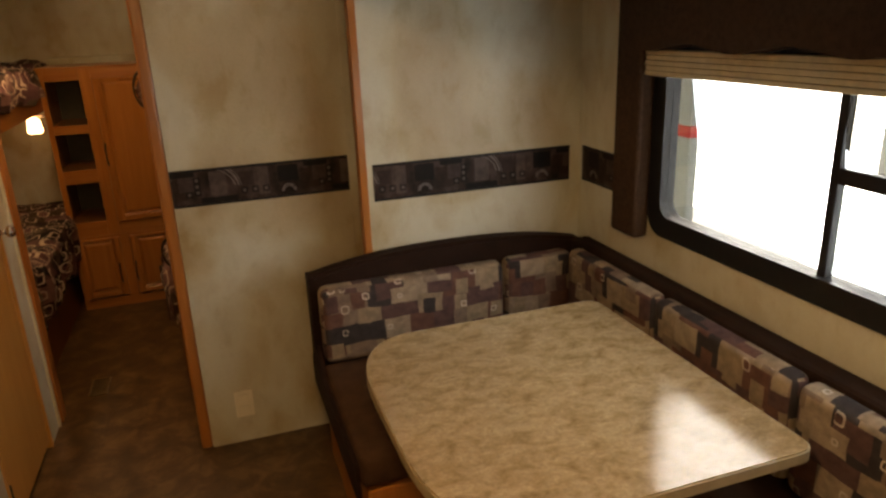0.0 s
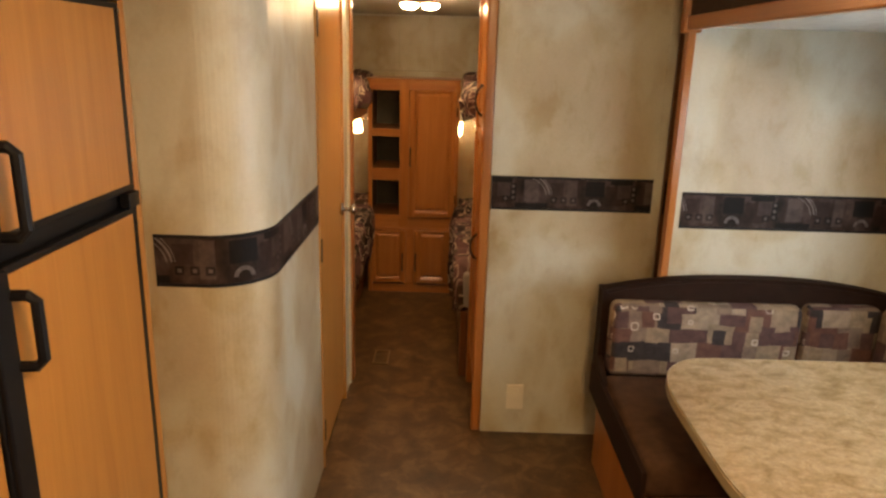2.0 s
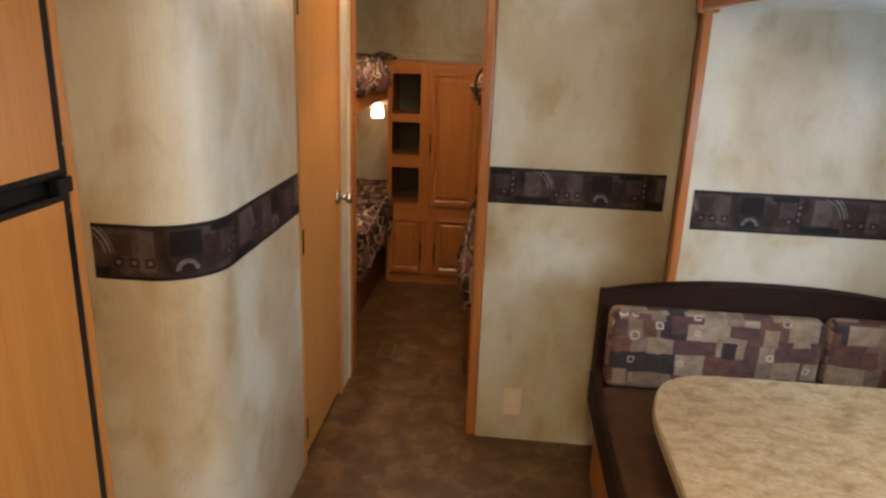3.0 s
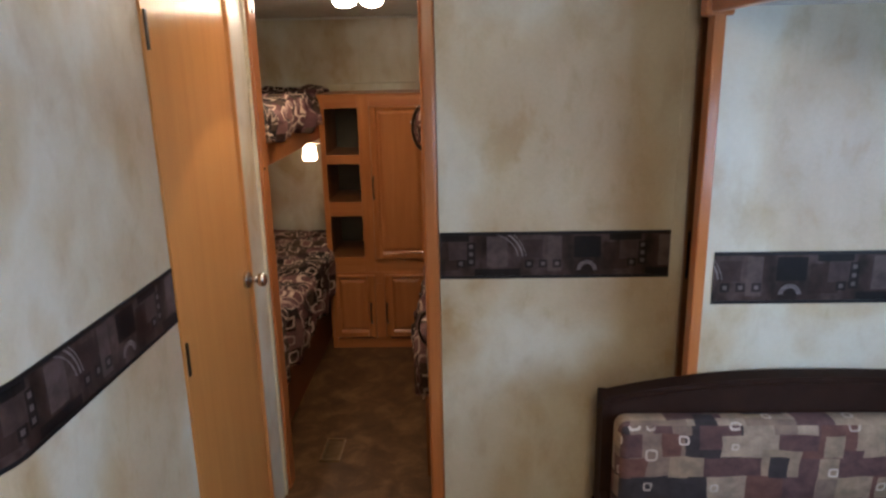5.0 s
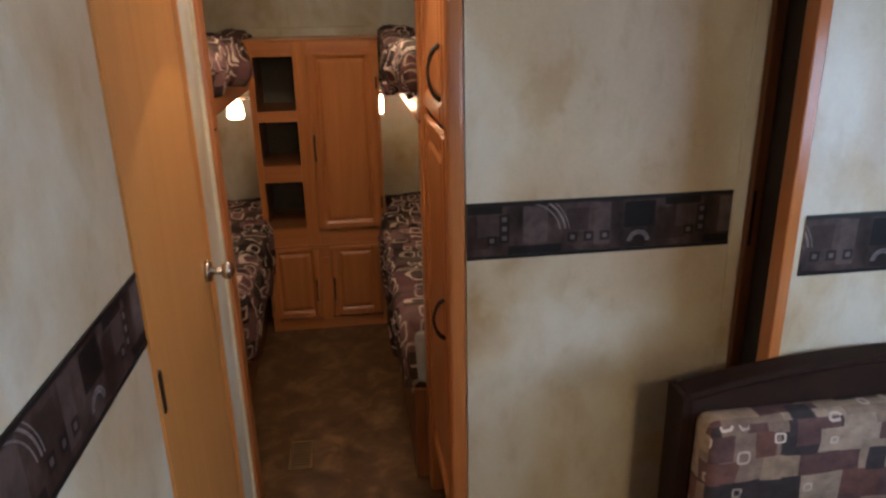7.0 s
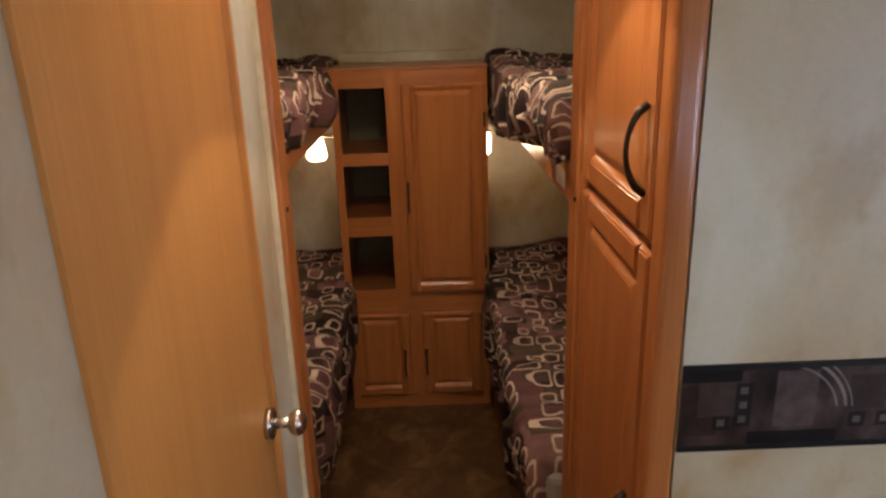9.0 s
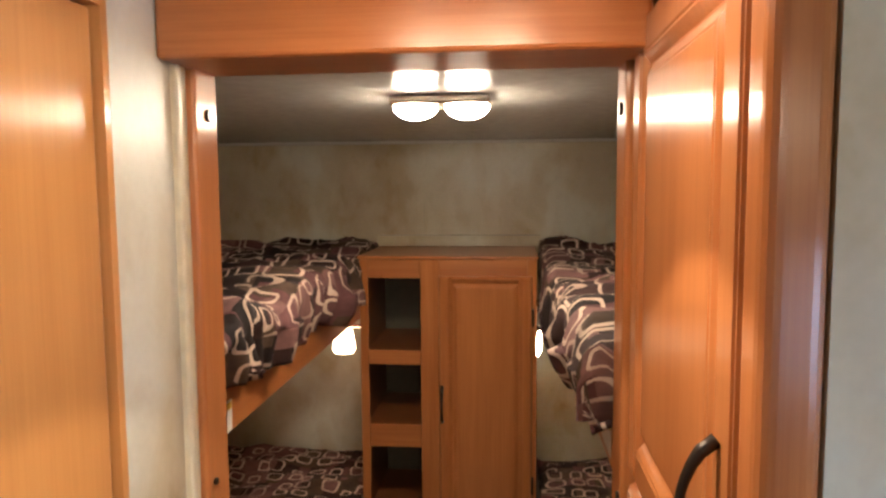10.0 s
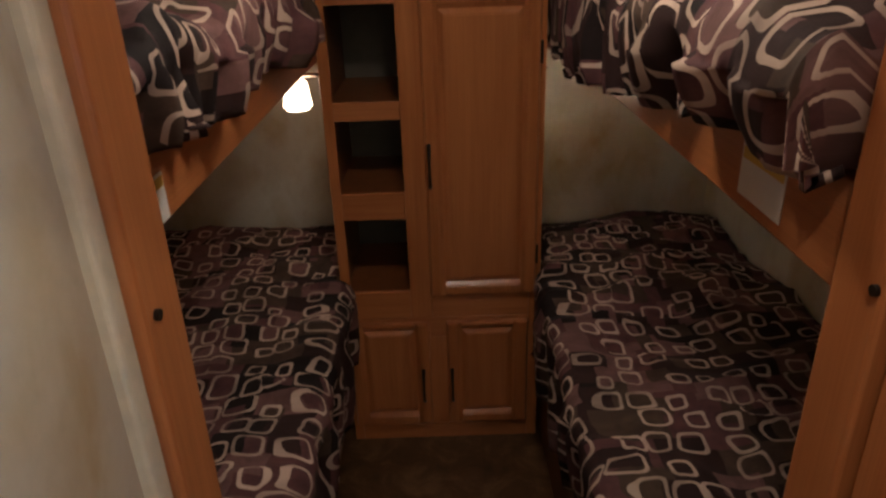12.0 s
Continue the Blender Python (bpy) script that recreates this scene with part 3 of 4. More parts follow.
adopt(part("back_pad", pad(1.315, 2.165, 0.462, 1.60, 2.245, 0.762, 0.03), CLOTH, label="patchwork print back cushion", smooth=True), bench)
adopt(part("seat_cushion", pad(0.578, 1.56, 0.35, 1.36, 2.19, 0.468, 0.03), SEATCLOTH, smooth=True), bench)
bm = extrude_profile([(0.562, 1.545), (0.577, 1.545), (0.577, 2.312), (0.562, 2.312)], 0.335, 0.452)
adopt(part("side_bolster", bm, BROWN), bench)
bm = bmesh.new()
pr = [(2.312, 0.452), (2.312, 0.785), (2.235, 0.785), (2.235, 0.52), (2.10, 0.452)]
a = [bm.verts.new((0.566, y, z)) for y, z in pr]
b = [bm.verts.new((0.585, y, z)) for y, z in pr]
bm.faces.new(a)
bm.faces.new(b[::-1])
for i in range(5):
    bm.faces.new((a[i], b[i], b[(i + 1) % 5], a[(i + 1) % 5]))
bmesh.ops.recalc_face_normals(bm, faces=bm.faces[:])
adopt(part("back_side", bm, BROWN), bench)

bench2 = thing("dinette_bench", "dark brown dinette bench with patchwork back under the window", "bench", "dinette benches", at=(1.5, 1.0, 0))
adopt(part("base", box(1.365, 0.10, 0.0, SX - 0.002, SY - 0.01, 0.335, 0.006), OAK), bench2)
adopt(part("seat_cushion", pad(1.363, 0.10, 0.35, 1.62, 2.16, 0.468, 0.03), SEATCLOTH, smooth=True), bench2)
adopt(part("back_frame", box(1.622, 0.10, 0.35, SX - 0.002, 2.228, 0.80, 0.02, 3), BROWN), bench2)
for k, (a, b) in enumerate(((1.60, 2.15), (1.02, 1.59), (0.44, 1.01))):
    adopt(part("back_pad", pad(1.56, a, 0.478, 1.634, b, 0.785, 0.03), CLOTH, label="patchwork print back cushion", smooth=True), bench2)

# table
tab = thing("dinette_table", "beige mottled laminate dinette table with rounded end", "table", at=(1.05, 1.35, 0))
def table_outline(inset=0.0):
    x0, x1, y0, y1 = 0.622 + inset, 1.50 - inset, 0.87 + inset, 1.832 - inset
    pts = []
    for cx, cy, rx, ry, a0 in ((x1 - 0.05, y1 - 0.05, 0.05, 0.05, 0), (x0 + 0.22, y1 - 0.36, 0.22, 0.36, 90), (x0 + 0.24, y0 + 0.36, 0.24, 0.36, 180), (x1 - 0.05, y0 + 0.05, 0.05, 0.05, 270)):
        for k in range(13):
            t = radians(a0 + 90 * k / 12)
            p = 2 / 2.5
            c, s = math.cos(t), math.sin(t)
            pts.append((cx + rx * math.copysign(abs(c) ** p, c), cy + ry * math.copysign(abs(s) ** p, s)))
    return pts
adopt(part("tabletop", extrude_profile(table_outline(0.004), 0.674, 0.702), TOP), tab)
adopt(part("edge_band", extrude_profile(table_outline(), 0.672, 0.698), plain("beige_edge", (0.34, 0.27, 0.165), 0.4)), tab)
bm = bmesh.new()
cyl(bm, (1.08, 1.35, 0.34), 0.032, 0.66)
adopt(part("pedestal", bm, NICKEL), tab)
bm = bmesh.new()
cyl(bm, (1.08, 1.35, 0.006), 0.11, 0.012, r2=0.09)
adopt(part("floor_socket", bm, NICKEL), tab)

# outlet
out = thing("wall_outlet", "ivory plastic wall outlet low on the partition", "outlet", at=(0.29, W1, 0.18))
adopt(part("cover_plate", box(0.252, W1 - 0.009, 0.118, 0.326, W1 - 0.0005, 0.238, 0.004), PLATE), out)
for z in (0.152, 0.204):
    adopt(part("socket", box(0.272, W1 - 0.012, z - 0.017, 0.306, W1 - 0.008, z + 0.017, 0.0015), PLATE), out)


# ---- doors and handles ----
def pull(x, y, z0, z1, out_dir, parent, r=0.0042):
    """A bowed dark pull handle standing off its door along out_dir."""
    d = Vector(out_dir)
    pts, rad = [], []
    for i in range(13):
        f = i / 12
        pts.append(Vector((x, y, z0 + (z1 - z0) * f)) + d * (0.028 * math.sin(math.pi * f) ** 0.6 + 0.001))
        rad.append(r * (1.5 - 0.6 * math.sin(math.pi * f)))
    bm = bmesh.new()
    tube(bm, pts, rad, 8)
    h = part("handle", bm, BRONZE, parent, "dark bronze pull handle", smooth=True)
    return h


def panel_door(axis, a0, a1, z0, z1, face, thick, frame, parent, name="door", wood_mat=None, top=0.0):
    """A raised-panel door; axis x or y is its width's direction, face its front, thick is signed from front to back."""
    def b3(p0, q0, p1, q1, f0, f1, bev):
        lo, hi = sorted((f0, f1))
        return box(p0, lo, q0, p1, hi, q1, bev, 2) if axis == "x" else box(lo, p0, q0, hi, p1, q1, bev, 2)
    w = wood_mat or OAK
    bm = bmesh.new()
    d = part(name, b3(a0, z0, a1, z1, face + thick * 0.59, face + thick, 0.0), w, parent)
    def moulded(pts, f_in, f_out, inset):
        """A flat piece whose front is drawn in by inset on the sides named in it, giving sloped edges."""
        (p0, q0, p1, q1), (l, bt, r, tp) = pts, inset
        m = bmesh.new()
        place = (lambda p, f, q: (p, f, q)) if axis == "x" else (lambda p, f, q: (f, p, q))
        lo = [m.verts.new(place(p, f_in, q)) for p, q in ((p0, q0), (p1, q0), (p1, q1), (p0, q1))]
        hi = [m.verts.new(place(p, f_out, q)) for p, q in ((p0 + l, q0 + bt), (p1 - r, q0 + bt), (p1 - r, q1 - tp), (p0 + l, q1 - tp))]
        m.faces.new(lo)
        m.faces.new(hi)
        for i in range(4):
            m.faces.new((lo[i], lo[(i + 1) % 4], hi[(i + 1) % 4], hi[i]))
        bmesh.ops.recalc_face_normals(m, faces=m.faces[:])
        sharp = [e for e in m.edges if all(abs(v.co[1 if axis == "x" else 0] - f_out) < 1e-6 for v in e.verts)]
        bmesh.ops.bevel(m, geom=sharp, offset=0.0025, segments=2, affect="EDGES")
        return m
    top = top or frame
    deep, c, o = face + thick * 0.6, 0.013, 0.005
    for pts, ins, n in (((a0, z0, a0 + frame, z1), (o, o, c, o), "stile"), ((a1 - frame, z0, a1, z1), (c, o, o, o), "stile"), ((a0 + frame, z1 - top, a1 - frame, z1), (0, c, 0, o), "rail"), ((a0 + frame, z0, a1 - frame, z0 + frame), (0, o, 0, c), "rail")):
        part(n, moulded(pts, deep, face, ins), w, d)
    g = 0.002
    part("panel", moulded((a0 + frame + g, z0 + frame + g, a1 - frame - g, z1 - top - g), deep, face + thick * 0.12, (0.016,) * 4), w, d)
    bm.free()
    return d


# bathroom door
door = tagged(thing("door_1", "closed honey-coloured flush bathroom door with round knob", "door", at=(WX, 2.56, 0)), kind="structure")
adopt(part("leaf", box(WX - 0.028, 2.230, 0.03, WX - 0.004, 2.798, 1.905, 0.003), MAPLE), door)
bm = bmesh.new()
bx(bm, WX - 0.03, 2.214, 0, WX + 0.006, 2.227, 1.924)
bx(bm, WX - 0.03, 2.801, 0, WX + 0.006, 2.813, 1.924)
bx(bm, WX - 0.03, 2.227, 1.908, WX + 0.006, 2.801, 1.924)
adopt(part("door_frame", bm, MAPLE), door)
bm = bmesh.new()
cyl(bm, (WX + 0.002, 2.766, 0.955), 0.028, 0.012, "x", 24)
cyl(bm, (WX + 0.024, 2.766, 0.955), 0.010, 0.04, "x", 16)
bmesh.ops.create_uvsphere(bm, u_segments=20, v_segments=12, radius=0.024, matrix=Matrix.LocRotScale((WX + 0.050, 2.766, 0.955), None, (0.75, 1, 1)))
adopt(part("door_knob", bm, NICKEL, smooth=True), door)
for z in (0.16, 0.91, 1.72):
    adopt(part("hinge", box(WX - 0.002, 2.224, z - 0.045, WX + 0.010, 2.238, z + 0.045, 0.002), BRONZE), door)

setting("trim_corner", box(WX - 0.004, 2.962, 0, WX + 0.010, 2.972, CEIL, 0.003), CREAM, "thin cream corner moulding", category="trim")
setting("trim_cream", box(WX - 0.004, 2.973, 0, WX + 0.004, 3.0, CEIL, 0.002), CREAM, "cream trim board beside the bunk opening", category="trim")

setting("trim_cove", box(LEFT, BACK - 0.014, CEIL2 - 0.014, BW - 0.001, BACK - 0.0005, CEIL2 - 0.0005, 0.005), WHITE, "slim off-white cove strip under the bunk room ceiling", category="trim")
setting("trim_joint", box(-0.432, BACK - 0.005, 1.53, -0.404, BACK - 0.0005, CEIL2 - 0.015, 0.002), PAPER, "wallpapered batten over a joint of the end wall", category="trim")

# bunk-room opening
setting("trim_jamb_left", box(-0.548, 3.001, 0, -0.490, 3.075, CEIL2, 0.005), OAK, "oak jamb post of the bunk room opening", category="trim")
setting("trim_jamb_right", box(0.090, 3.012, 0, 0.138, 3.085, CEIL2, 0.005), OAK, "oak jamb post of the bunk room opening", category="trim")
setting("trim_header", box(WX + 0.001, 2.925, 1.874, 0.106, 3.068, CEIL - 0.002, 0.006), OAK_X, "oak header beam over the bunk room opening", category="trim")
for x, sg, zc in ((-0.4895, 1, 1.815), (0.0895, -1, 1.815), (-0.4895, 1, 1.285), (0.0895, -1, 1.285)):
    bm = bmesh.new()
    cyl(bm, (x + sg * 0.002, 3.02 if zc < 1.5 else 3.04, zc), 0.005 if zc < 1.5 else 0.009, 0.004, "x", 16)
    tagged(part("screw_cap", bm, BRONZE), "small dark screw cap on the oak jamb", "screw cap", "jamb screw caps")

# ---- wardrobe in the aisle ----
ward = thing("wardrobe", "tall oak wardrobe with two raised-panel doors", "wardrobe", at=(0.3, 2.8, 0))
FX = 0.118
bm = bmesh.new()
bx(bm, FX + 0.02, W1 + 0.042, 0.20, 0.785, 3.011, CEIL - 0.002)
adopt(part("body", bm, OAK), ward)
adopt(part("corner_post", box(0.098, W1 - 0.004, 0.0, 0.141, W1 + 0.041, CEIL - 0.002, 0.012, 4), OAK), ward)
for a in ((W1 + 0.042, 0.20, 2.60, CEIL - 0.002), (2.985, 0.20, 3.011, CEIL - 0.002)):
    adopt(part("face_stile", box(FX, a[0], a[1], FX + 0.019, a[2], a[3], 0.002), OAK), ward)
for z0, z1 in ((0.20, 0.255), (1.30, 1.345), (1.90, CEIL - 0.002)):
    adopt(part("face_rail", box(FX, 2.601, z0, FX + 0.019, 2.984, z1, 0.002), OAK_Y), ward)
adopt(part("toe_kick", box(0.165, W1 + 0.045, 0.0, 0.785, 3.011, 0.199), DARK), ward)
d1 = adopt(panel_door("y", 2.580, 3.005, 1.330, 1.915, FX - 0.020, 0.019, 0.058, None), ward)
pull(FX - 0.02, 2.612, 1.392, 1.516, (-1, 0, 0), d1)
d2 = adopt(panel_door("y", 2.580, 3.005, 0.235, 1.312, FX - 0.020, 0.019, 0.058, None), ward)
pull(FX - 0.02, 2.612, 0.785, 0.895, (-1, 0, 0), d2)

# ---- refrigerator ----
fr = thing("refrigerator", "two-door trailer refrigerator with wood panels and black trim", "refrigerator", at=(-1.0, 1.12, 0))
XF = -0.798
adopt(part("body", box(-1.33, 0.825, 0.25, XF - 0.03, 1.424, 1.80, 0.004), BLACK), fr)
for z0, z1, hz in ((0.28, 1.245, (1.06, 1.195)), (1.286, 1.718, (1.30, 1.455))):
    dr = adopt(part("door", box(XF - 0.028, 0.830, z0, XF - 0.004, 1.417, z1, 0.004), BLACK), fr)
    part("wood_panel", box(XF - 0.005, 0.890, z0 + 0.018, XF - 0.001, 1.386, z1 - 0.014, 0.001), FRIDGE_WOOD, dr, "honey wood veneer insert")
    bm = bmesh.new()
    tube(bm, [(XF - 0.004, 0.888, hz[0]), (XF + 0.03, 0.893, hz[0]), (XF + 0.042, 0.898, hz[0] + 0.012), (XF + 0.042, 0.898, hz[1] - 0.012), (XF + 0.03, 0.893, hz[1]), (XF - 0.004, 0.888, hz[1])], 0.011, 8)
    part("handle", bm, BLACK, dr, "black loop handle")
    part("edge_post", box(XF - 0.006, 0.834, z0 + 0.002, XF + 0.006, 0.888, z1 - 0.002, 0.004), BLACK, dr)
    for z in ((1.205, 0.34) if z0 < 1 else (1.36, 1.70)):
        bm = bmesh.new()
        cyl(bm, (XF - 0.002, 1.406, z), 0.005, 0.005, "x", 10)
        part("screw", bm, NICKEL, dr)
adopt(part("hinge_cover", box(XF - 0.02, 1.367, 1.247, XF + 0.004, 1.422, 1.284, 0.003), BLACK), fr)
adopt(part("control_panel", box(XF - 0.03, 0.828, 1.722, XF, 1.422, 1.80, 0.004), BLACK), fr)
adopt(part("name_plate", box(XF, 1.13, 1.742, XF + 0.002, 1.19, 1.752), NICKEL), fr)
cu = thing("refrigerator_cabinet", "honey oak cabinet surround of the refrigerator", "cabinet", at=(-1.0, 1.12, 0))
adopt(part("side_panel", box(-1.33, 1.426, 0, XF - 0.008, YF - 0.002, CEIL - 0.002, 0.003), FRIDGE_WOOD), cu)
adopt(part("side_panel", box(-1.33, 0.70, 0, XF - 0.008, 0.823, CEIL - 0.002, 0.003), FRIDGE_WOOD), cu)
adopt(part("plinth", box(-1.33, 0.824, 0, XF - 0.02, 1.425, 0.248, 0.003), FRIDGE_WOOD), cu)
adopt(part("top_panel", box(-1.33, 0.824, 1.802, XF - 0.02, 1.425, CEIL - 0.002, 0.003), FRIDGE_WOOD), cu)

# ---- bunk-room cabinet ----
cab = thing("bunk_cabinet", "oak cabinet with three open niches and three doors", "cabinet", at=(-0.27, 4.6, 0))
CX0, CX1, CT = -0.578, 0.034, 1.468
NX0, NX1 = -0.548, -0.366
niches = ((1.150, 1.402), (0.885, 1.098), (0.562, 0.802))
# cabinet sides in the darkened oak, their shade held in the colour
adopt(part("side", box(CX0, CB + 0.019, 0.0, CX0 + 0.018, BACK - 0.002, CT), OAK_SHADED), cab)
adopt(part("side", box(CX1 - 0.018, CB + 0.019, 0.0, CX1, BACK - 0.002, CT), OAK_SHADED), cab)
adopt(part("top", box(CX0 - 0.006, CB - 0.008, CT, CX1 + 0.006, BACK - 0.002, CT + 0.012, 0.004), OAK_X), cab)
adopt(part("ledge", box(CX0 - 0.01, BACK - 0.07, CT + 0.013, CX1 + 0.03, BACK - 0.002, CT + 0.055, 0.003), PAPER, label="wallpapered ledge"), cab)
for a in ((CX0, 0.0, NX0, CT), (NX1, 0.47, -0.30, CT), (0.0, 0.0, CX1, CT), (-0.335, 0.06, -0.235, 0.40)):
    adopt(part("face_stile", box(a[0], CB, a[1], a[2], CB + 0.018, a[3], 0.002), OAK), cab)
for x0, z0, x1, z1 in ((NX0, 1.402, NX1, CT), (NX0, 1.098, NX1, 1.150), (NX0, 0.802, NX1, 0.885), (NX0, 0.47, NX1, 0.562), (-0.30, 1.38, 0.0, CT), (NX0, 0.40, 0.0, 0.469), (-0.30, 0.4695, 0.0, 0.60), (NX0, 0.0, 0.0, 0.06)):
    adopt(part("face_rail", box(x0, CB + 0.0005, z0, x1, CB + 0.018, z1, 0.002), OAK_X), cab)
# niche back, divider and shelves coloured dark for the shade inside
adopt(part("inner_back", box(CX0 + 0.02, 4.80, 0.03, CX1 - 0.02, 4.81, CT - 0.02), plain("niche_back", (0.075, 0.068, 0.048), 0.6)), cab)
adopt(part("divider", box(NX1 + 0.002, CB + 0.019, 0.03, NX1 + 0.016, 4.798, CT - 0.02), OAK_SHADED), cab)
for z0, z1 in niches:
    adopt(part("niche_shelf", box(CX0 + 0.02, CB + 0.019, z0 - 0.016, NX1, 4.798, z0 - 0.001), OAK_SHADED), cab)
d = adopt(panel_door("x", -0.302, 0.018, 0.552, 1.412, CB - 0.020, 0.019, 0.046, None, top=0.024), cab)
pull(-0.29, CB - 0.02, 0.905, 1.03, (0, -1, 0), d)
for z in (0.68, 1.27):
    part("hinge", box(0.012, CB - 0.014, z - 0.03, 0.024, CB - 0.002, z + 0.03, 0.002), BRONZE, d)
for a0, a1, hx in ((-0.567, -0.312, -0.336), (-0.258, -0.002, -0.244)):
    d = adopt(panel_door("x", a0, a1, 0.072, 0.456, CB - 0.020, 0.019, 0.046, None, top=0.024), cab)
    pull(hx, CB - 0.02, 0.165, 0.288, (0, -1, 0), d)


# ---- bunks ----
def quilt(name, xw, xe, y0, y1, zt, zh, seed, label, group, rumple=1.0, sag=0.0):
    """A rumpled printed quilt over a mattress: from the wall xw to the aisle edge xe, hanging to about zh."""
    s = 1 if xe > xw else -1
    w = abs(xe - xw)
    ny, drop = 130, zt - zh
    prof = []
    for i in range(26):
        prof.append((w * i / 25 * 0.93, 0.0, 0))
    for i in range(1, 9):
        a = i / 8 * math.pi / 2
        prof.append((w * 0.93 + 0.07 * w * math.sin(a) * 1.0, -0.055 * (1 - math.cos(a)), 1))
    for i in range(1, 12):
        prof.append((w, -0.055 - (drop - 0.055) * i / 11, 2 + i / 11))
    for i in range(1, 5):
        prof.append((w - 0.035 * i / 4, -drop + 0.015 * i / 4, 3.2))
    bm = bmesh.new()
    uvl = bm.loops.layers.uv.new("UVMap")
    us = [0.0]
    for a, b in zip(prof, prof[1:]):
        us.append(us[-1] + math.hypot(a[0] - b[0], a[1] - b[1]))
    grid = []
    for j in range(ny + 1):
        y = y0 + (y1 - y0) * j / ny
        row = []
        hang = sag * min(1.0, max(0.0, (y - y0) / (y1 - y0) * 2.2 - 0.3))
        for k, (px, pz, zone) in enumerate(prof):
            p = Vector((px * 2.2, y * 2.2, seed * 7.1))
            lump = 0.028 * noise.noise(p * 1.3) + 0.016 * noise.noise(p * 3.1) + 0.007 * noise.noise(p * 7)
            ridge = 1 - abs(noise.noise(Vector((px * 3 + y * 2, y * 6 - px, seed * 3.3))))
            lump = lump * (0.6 + 0.4 * rumple) + 0.016 * rumple * ridge ** 6
            ex = ez = 0.0
            if zone >= 1:
                fold = noise.noise(Vector((y * 8.5, seed * 5.0, zone * 0.35))) + 0.9 * noise.noise(Vector((y * 22, seed, zone * 0.3)))
                f = min(1, (zone - 0.6) / 2)
                ex = 0.036 * rumple * fold * f + 0.03 * math.sin(min(zone, 3) / 3 * math.pi)
                ez = (zone > 1) * f * f * 0.018 * rumple * noise.noise(Vector((y * 5, seed * 2, 9.0)))
            edge = min(1.0, (y - y0) / 0.05 + 0.15, (y1 - y) / 0.05 + 0.15)
            vx = xw + s * (px + ex)
            if y > CB - 0.035:      # tucked in beside the cabinet
                vx = min(vx, CX0 - 0.008) if s > 0 else max(vx, CX1 + 0.02)
            row.append(bm.verts.new((vx, y, zt + pz * (1 if zone else 1) + lump * (1.0 if zone < 1.5 else 0.3)+ ez - hang * min(1.0, max(0.0, zone - 1.5)) - (0.04 * (1 - edge) if zone < 1 else 0.0))))
        grid.append(row)
    for end in (0, -1):
        cap = [bm.verts.new((v.co.x, v.co.y + (0.012 if end else -0.012), min(v.co.z, zh + 0.02))) for v in grid[end]]
        if end:
            grid.append(cap)
        else:
            grid.insert(0, cap)
    ny += 2
    for j in range(ny):
        for k in range(len(prof) - 1):
            f = bm.faces.new((grid[j][k], grid[j + 1][k], grid[j + 1][k + 1], grid[j][k + 1]))
            for l, (jj, kk) in zip(f.loops, ((j, k), (j + 1, k), (j + 1, k + 1), (j, k + 1))):
                l[uvl].uv = (us[kk] + seed, y0 + (y1 - y0) * jj / ny + (0.15 if jj == ny else -0.15 if jj == 0 else 0.0))
    bmesh.ops.recalc_face_normals(bm, faces=bm.faces[:])
    ob = tagged(part(name, bm, QUILT, smooth=True), label, "quilt", group)
    so = ob.modifiers.new("thickness", "SOLIDIFY")
    so.thickness, so.offset = 0.012, -1
    return ob


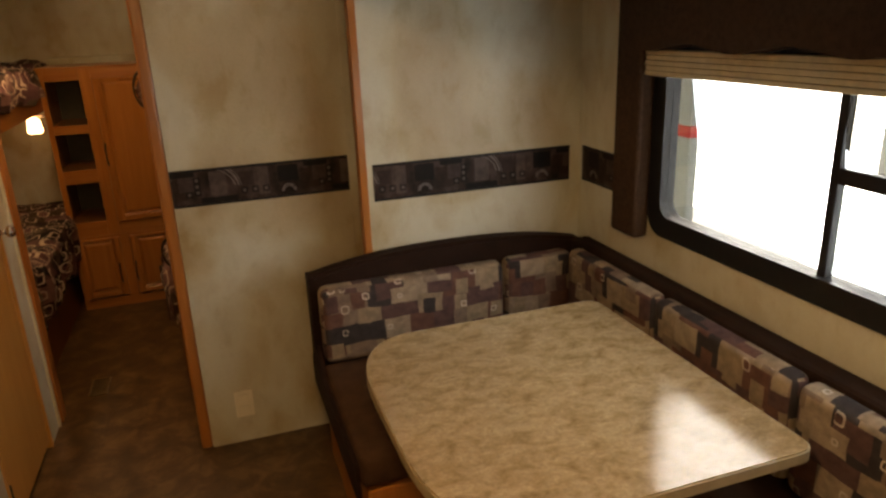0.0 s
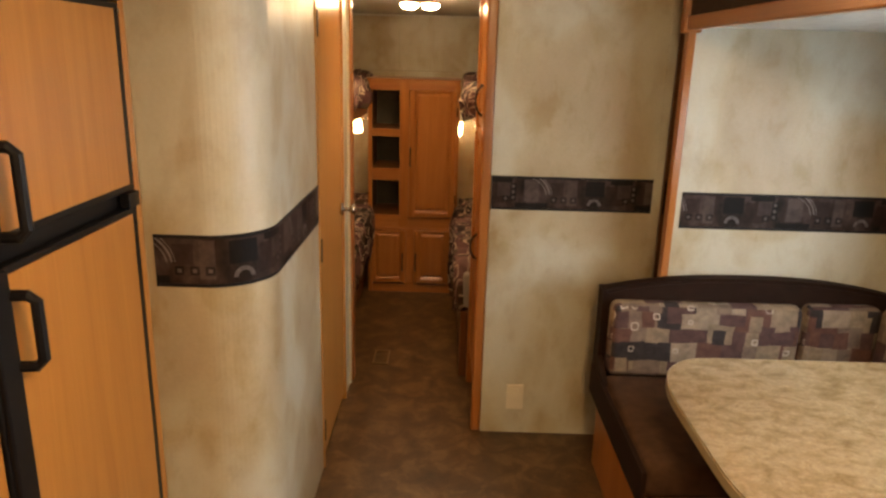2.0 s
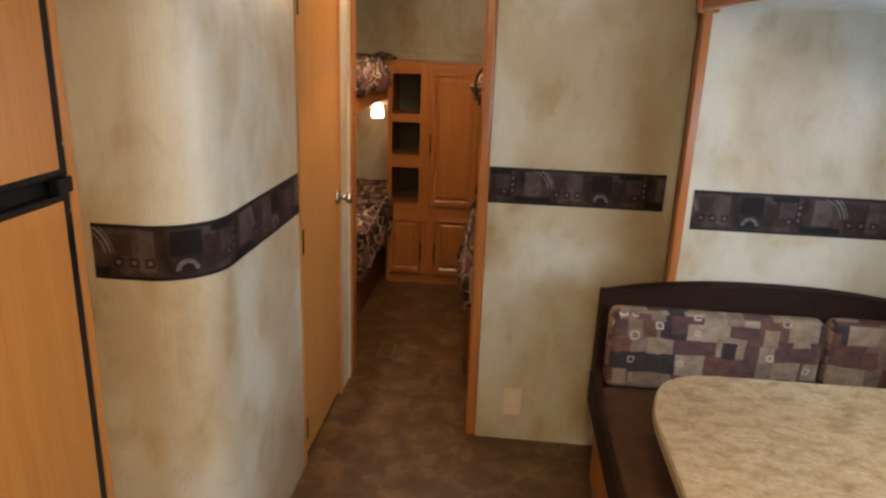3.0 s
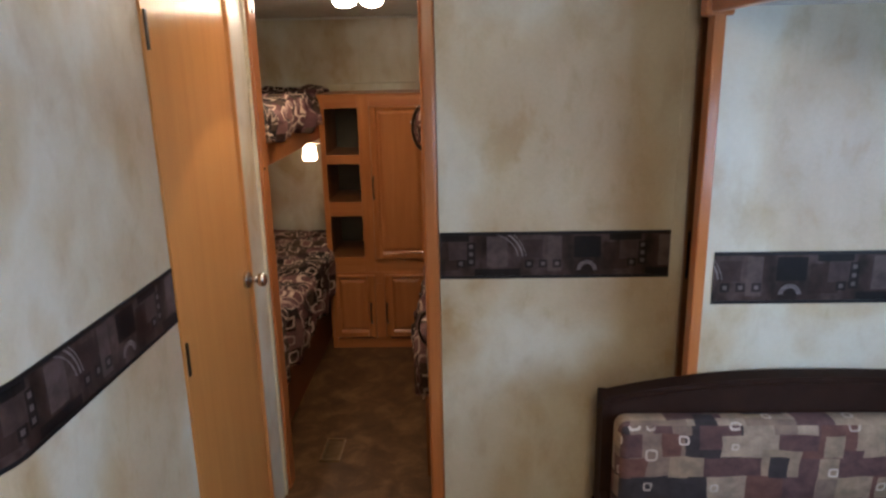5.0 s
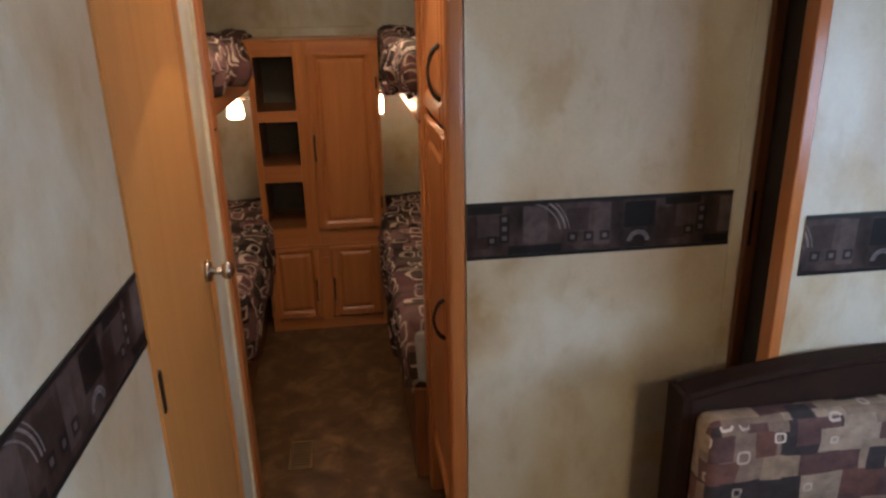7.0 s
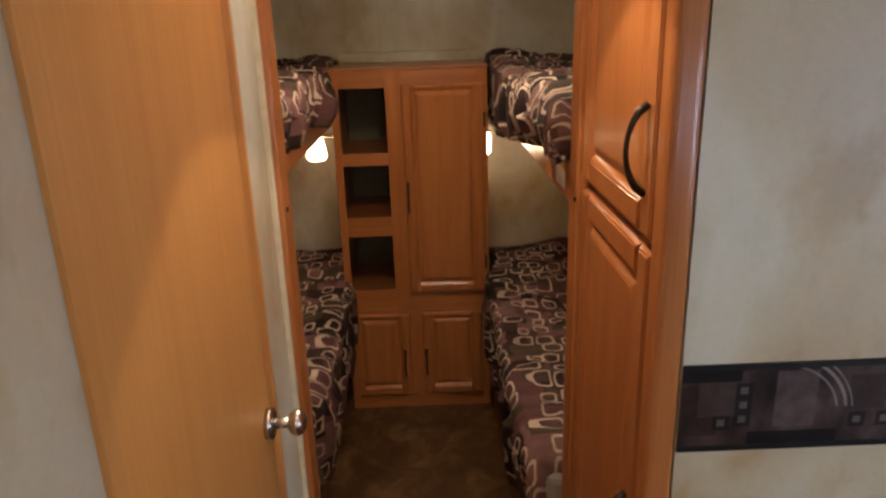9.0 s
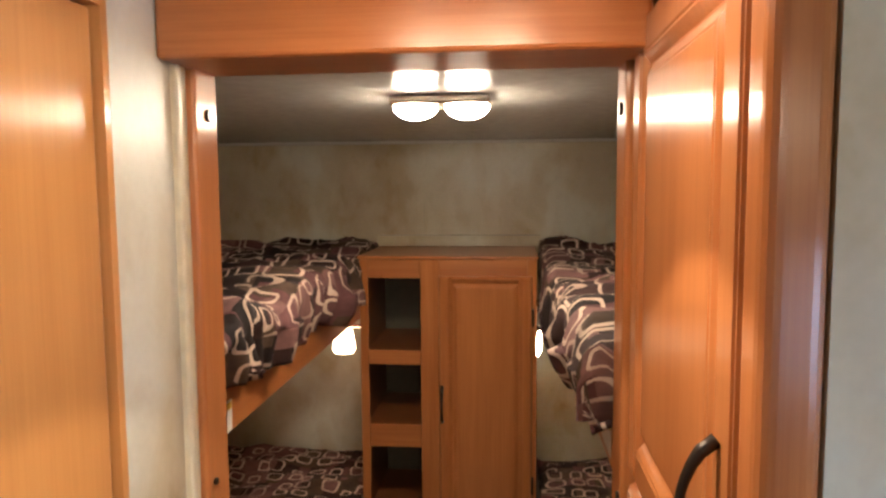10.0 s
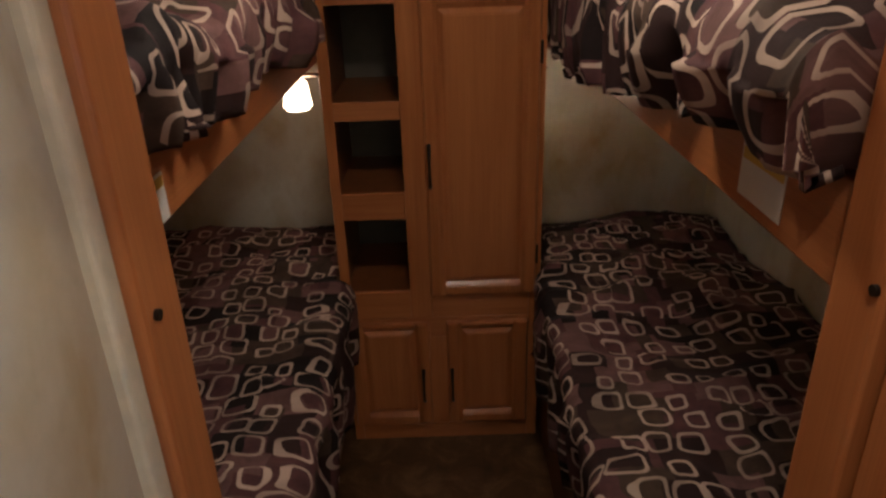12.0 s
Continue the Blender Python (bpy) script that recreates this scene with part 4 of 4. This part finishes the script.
for side, xw, xr, xq, seed, RZ0, RZ1 in (("left", LEFT, -0.622, -0.585, 1, 1.222, 1.335), ("right", BW, 0.110, 0.070, 2, 1.238, 1.345)):
    sg = 1 if xr > xw else -1
    bunk = thing("upper_bunk", "upper bunk with oak side rail and mattress", "bunk bed", "upper bunks", at=(xw, 4.0, RZ0))
    lo, hi = sorted((xr, xr - sg * 0.02))
    adopt(part("side_rail", box(lo, 3.09, RZ0, hi, BACK - 0.003, RZ1, 0.003), OAK_Y), bunk)
    lo, hi = sorted((xw + sg * 0.002, xr - sg * 0.021))
    # platform under the mattress: shade put into the oak colour
    adopt(part("platform", box(lo, 3.09, RZ0 + 0.02, hi, BACK - 0.003, RZ0 + 0.04), OAK_SHADED), bunk)
    adopt(part("mattress", box(lo, 3.10, RZ0 + 0.041, hi, BACK - 0.01, 1.43, 0.03, 3), plain("mattress_cloth", (0.3, 0.28, 0.25), 0.9)), bunk)
    quilt("quilt", xw + sg * 0.01, xq, 3.115, BACK - 0.035, 1.475, RZ1 - 0.005, seed, "brown and purple quilt printed with cream squares on an upper bunk", "bunk quilts", 1.7, 0.02 if side == "left" else 0.10)
    low = thing("lower_bunk", "lower bunk box of oak, coloured as shaded, with mattress", "bunk bed", "lower bunks", at=(xw, 4.0, 0))
    xb = -0.62 if side == "left" else 0.05
    lo, hi = sorted((xw + sg * 0.002, xb))
    # low box front, darkened by colour for the dim light down here
    adopt(part("box_front", box(lo, 3.09, 0.0, hi, BACK - 0.003, 0.36, 0.004), OAK_SHADED), low)
    adopt(part("mattress", box(lo, 3.10, 0.361, hi, BACK - 0.01, 0.575, 0.03, 3), plain("mattress_cloth", (0.3, 0.28, 0.25), 0.9)), low)
    xq2 = -0.550 if side == "left" else 0.032
    quilt("quilt", xw + sg * 0.01, xq2, 3.115, BACK - 0.035, 0.625, 0.345, seed + 4, "brown and purple quilt printed with cream squares on a lower bunk", "bunk quilts", 1.35)
    lab = thing("warning_label", "white warning label with a yellow heading on the bunk rail", "label", "bunk labels", at=(xr, 3.4, 1.28))
    ya, za = ((3.335, 3.397), RZ0 + 0.003) if side == "left" else ((3.225, 3.337), RZ0 + 0.018)
    lo, hi = sorted((xr + sg * 0.0005, xr + sg * 0.0015))
    adopt(part("paper", box(lo, ya[0], za, hi, ya[1], za + 0.064), LABELM), lab)
    lo, hi = sorted((xr + sg * 0.0016, xr + sg * 0.0025))
    adopt(part("heading", box(lo, ya[0] + 0.004, za + 0.046, hi, ya[1] - 0.004, za + 0.060), YELLOW), lab)


# ---- lamps ----
def ceiling_lamp(x, y, z, glass):
    l = thing("ceiling_light", "twin ceiling light with two lit frosted glass shades", "ceiling light", "ceiling lights", at=(x, y, z))
    adopt(part("base_plate", box(x - 0.105, y - 0.055, z - 0.022, x + 0.105, y + 0.055, z - 0.001, 0.006), NICKEL), l)
    for sg in (-1, 1):
        bm = bmesh.new()
        bmesh.ops.create_uvsphere(bm, u_segments=20, v_segments=12, radius=1, matrix=Matrix.LocRotScale((x + sg * 0.055, y, z - 0.023), None, (0.047, 0.055, 0.026)))
        bmesh.ops.bisect_plane(bm, geom=bm.verts[:] + bm.edges[:] + bm.faces[:], plane_co=(0, 0, z - 0.023), plane_no=(0, 0, 1), clear_outer=True)
        adopt(part("glass_shade", bm, glass, smooth=True), l)
    return l


ceiling_lamp(-0.127, 2.67, CEIL, SHADE_A)
ceiling_lamp(-0.205, 3.56, CEIL2, SHADE_B)
# next two: kitchen lights out of view, added and placed to brighten the partition
ceiling_lamp(0.05, -1.45, CEIL, SHADE)
ceiling_lamp(0.35, 0.40, CEIL, SHADE)
ceiling_lamp(1.06, 1.26, SZ, SHADE_D)

for x, y, wx, rs in ((-0.672, 4.56, CX0, 0.044), (0.044, 4.56, CX1, 0.006)):
    sg = 1 if x > wx else -1
    sc = thing("wall_sconce", "small lit reading lamp under the upper bunk", "wall lamp", "bunk reading lamps", at=(wx, y, 1.15))
    bm = bmesh.new()
    cyl(bm, (wx + sg * 0.005, y, 1.19), 0.026, 0.009, "x", 24)
    adopt(part("base", bm, NICKEL), sc)
    bm = bmesh.new()
    tube(bm, [(wx + sg * 0.008, y, 1.195), (wx + sg * 0.022, y, 1.203), (x, y, 1.203)], 0.006)
    adopt(part("arm", bm, NICKEL), sc)
    bm = bmesh.new()
    cyl(bm, (x, y, 1.150), rs, 0.09, "z", 24, rs * 0.68)
    bmesh.ops.bevel(bm, geom=bm.edges[:], offset=0.010, segments=2, affect="EDGES")
    adopt(part("glass_shade", bm, SHADE2 if rs > 0.02 else SHADE3, smooth=True), sc)

# floor register
reg = thing("floor_register", "brown metal heat register in the floor", "register", at=(-0.37, 3.29, 0))
bm = bmesh.new()
bx(bm, -0.418, 3.20, 0.0, -0.332, 3.212, 0.006)
bx(bm, -0.418, 3.368, 0.0, -0.332, 3.38, 0.006)
bx(bm, -0.418, 3.212, 0.0, -0.408, 3.368, 0.006)
bx(bm, -0.342, 3.212, 0.0, -0.332, 3.368, 0.006)
BRASS = plain("tan_metal", (0.30, 0.21, 0.12), 0.35, 0.8)
adopt(part("frame", bm, BRASS), reg)
for k in range(9):
    adopt(part("slat", box(-0.408, 3.218 + k * 0.0165, 0.0005, -0.342, 3.226 + k * 0.0165, 0.004), BRASS), reg)
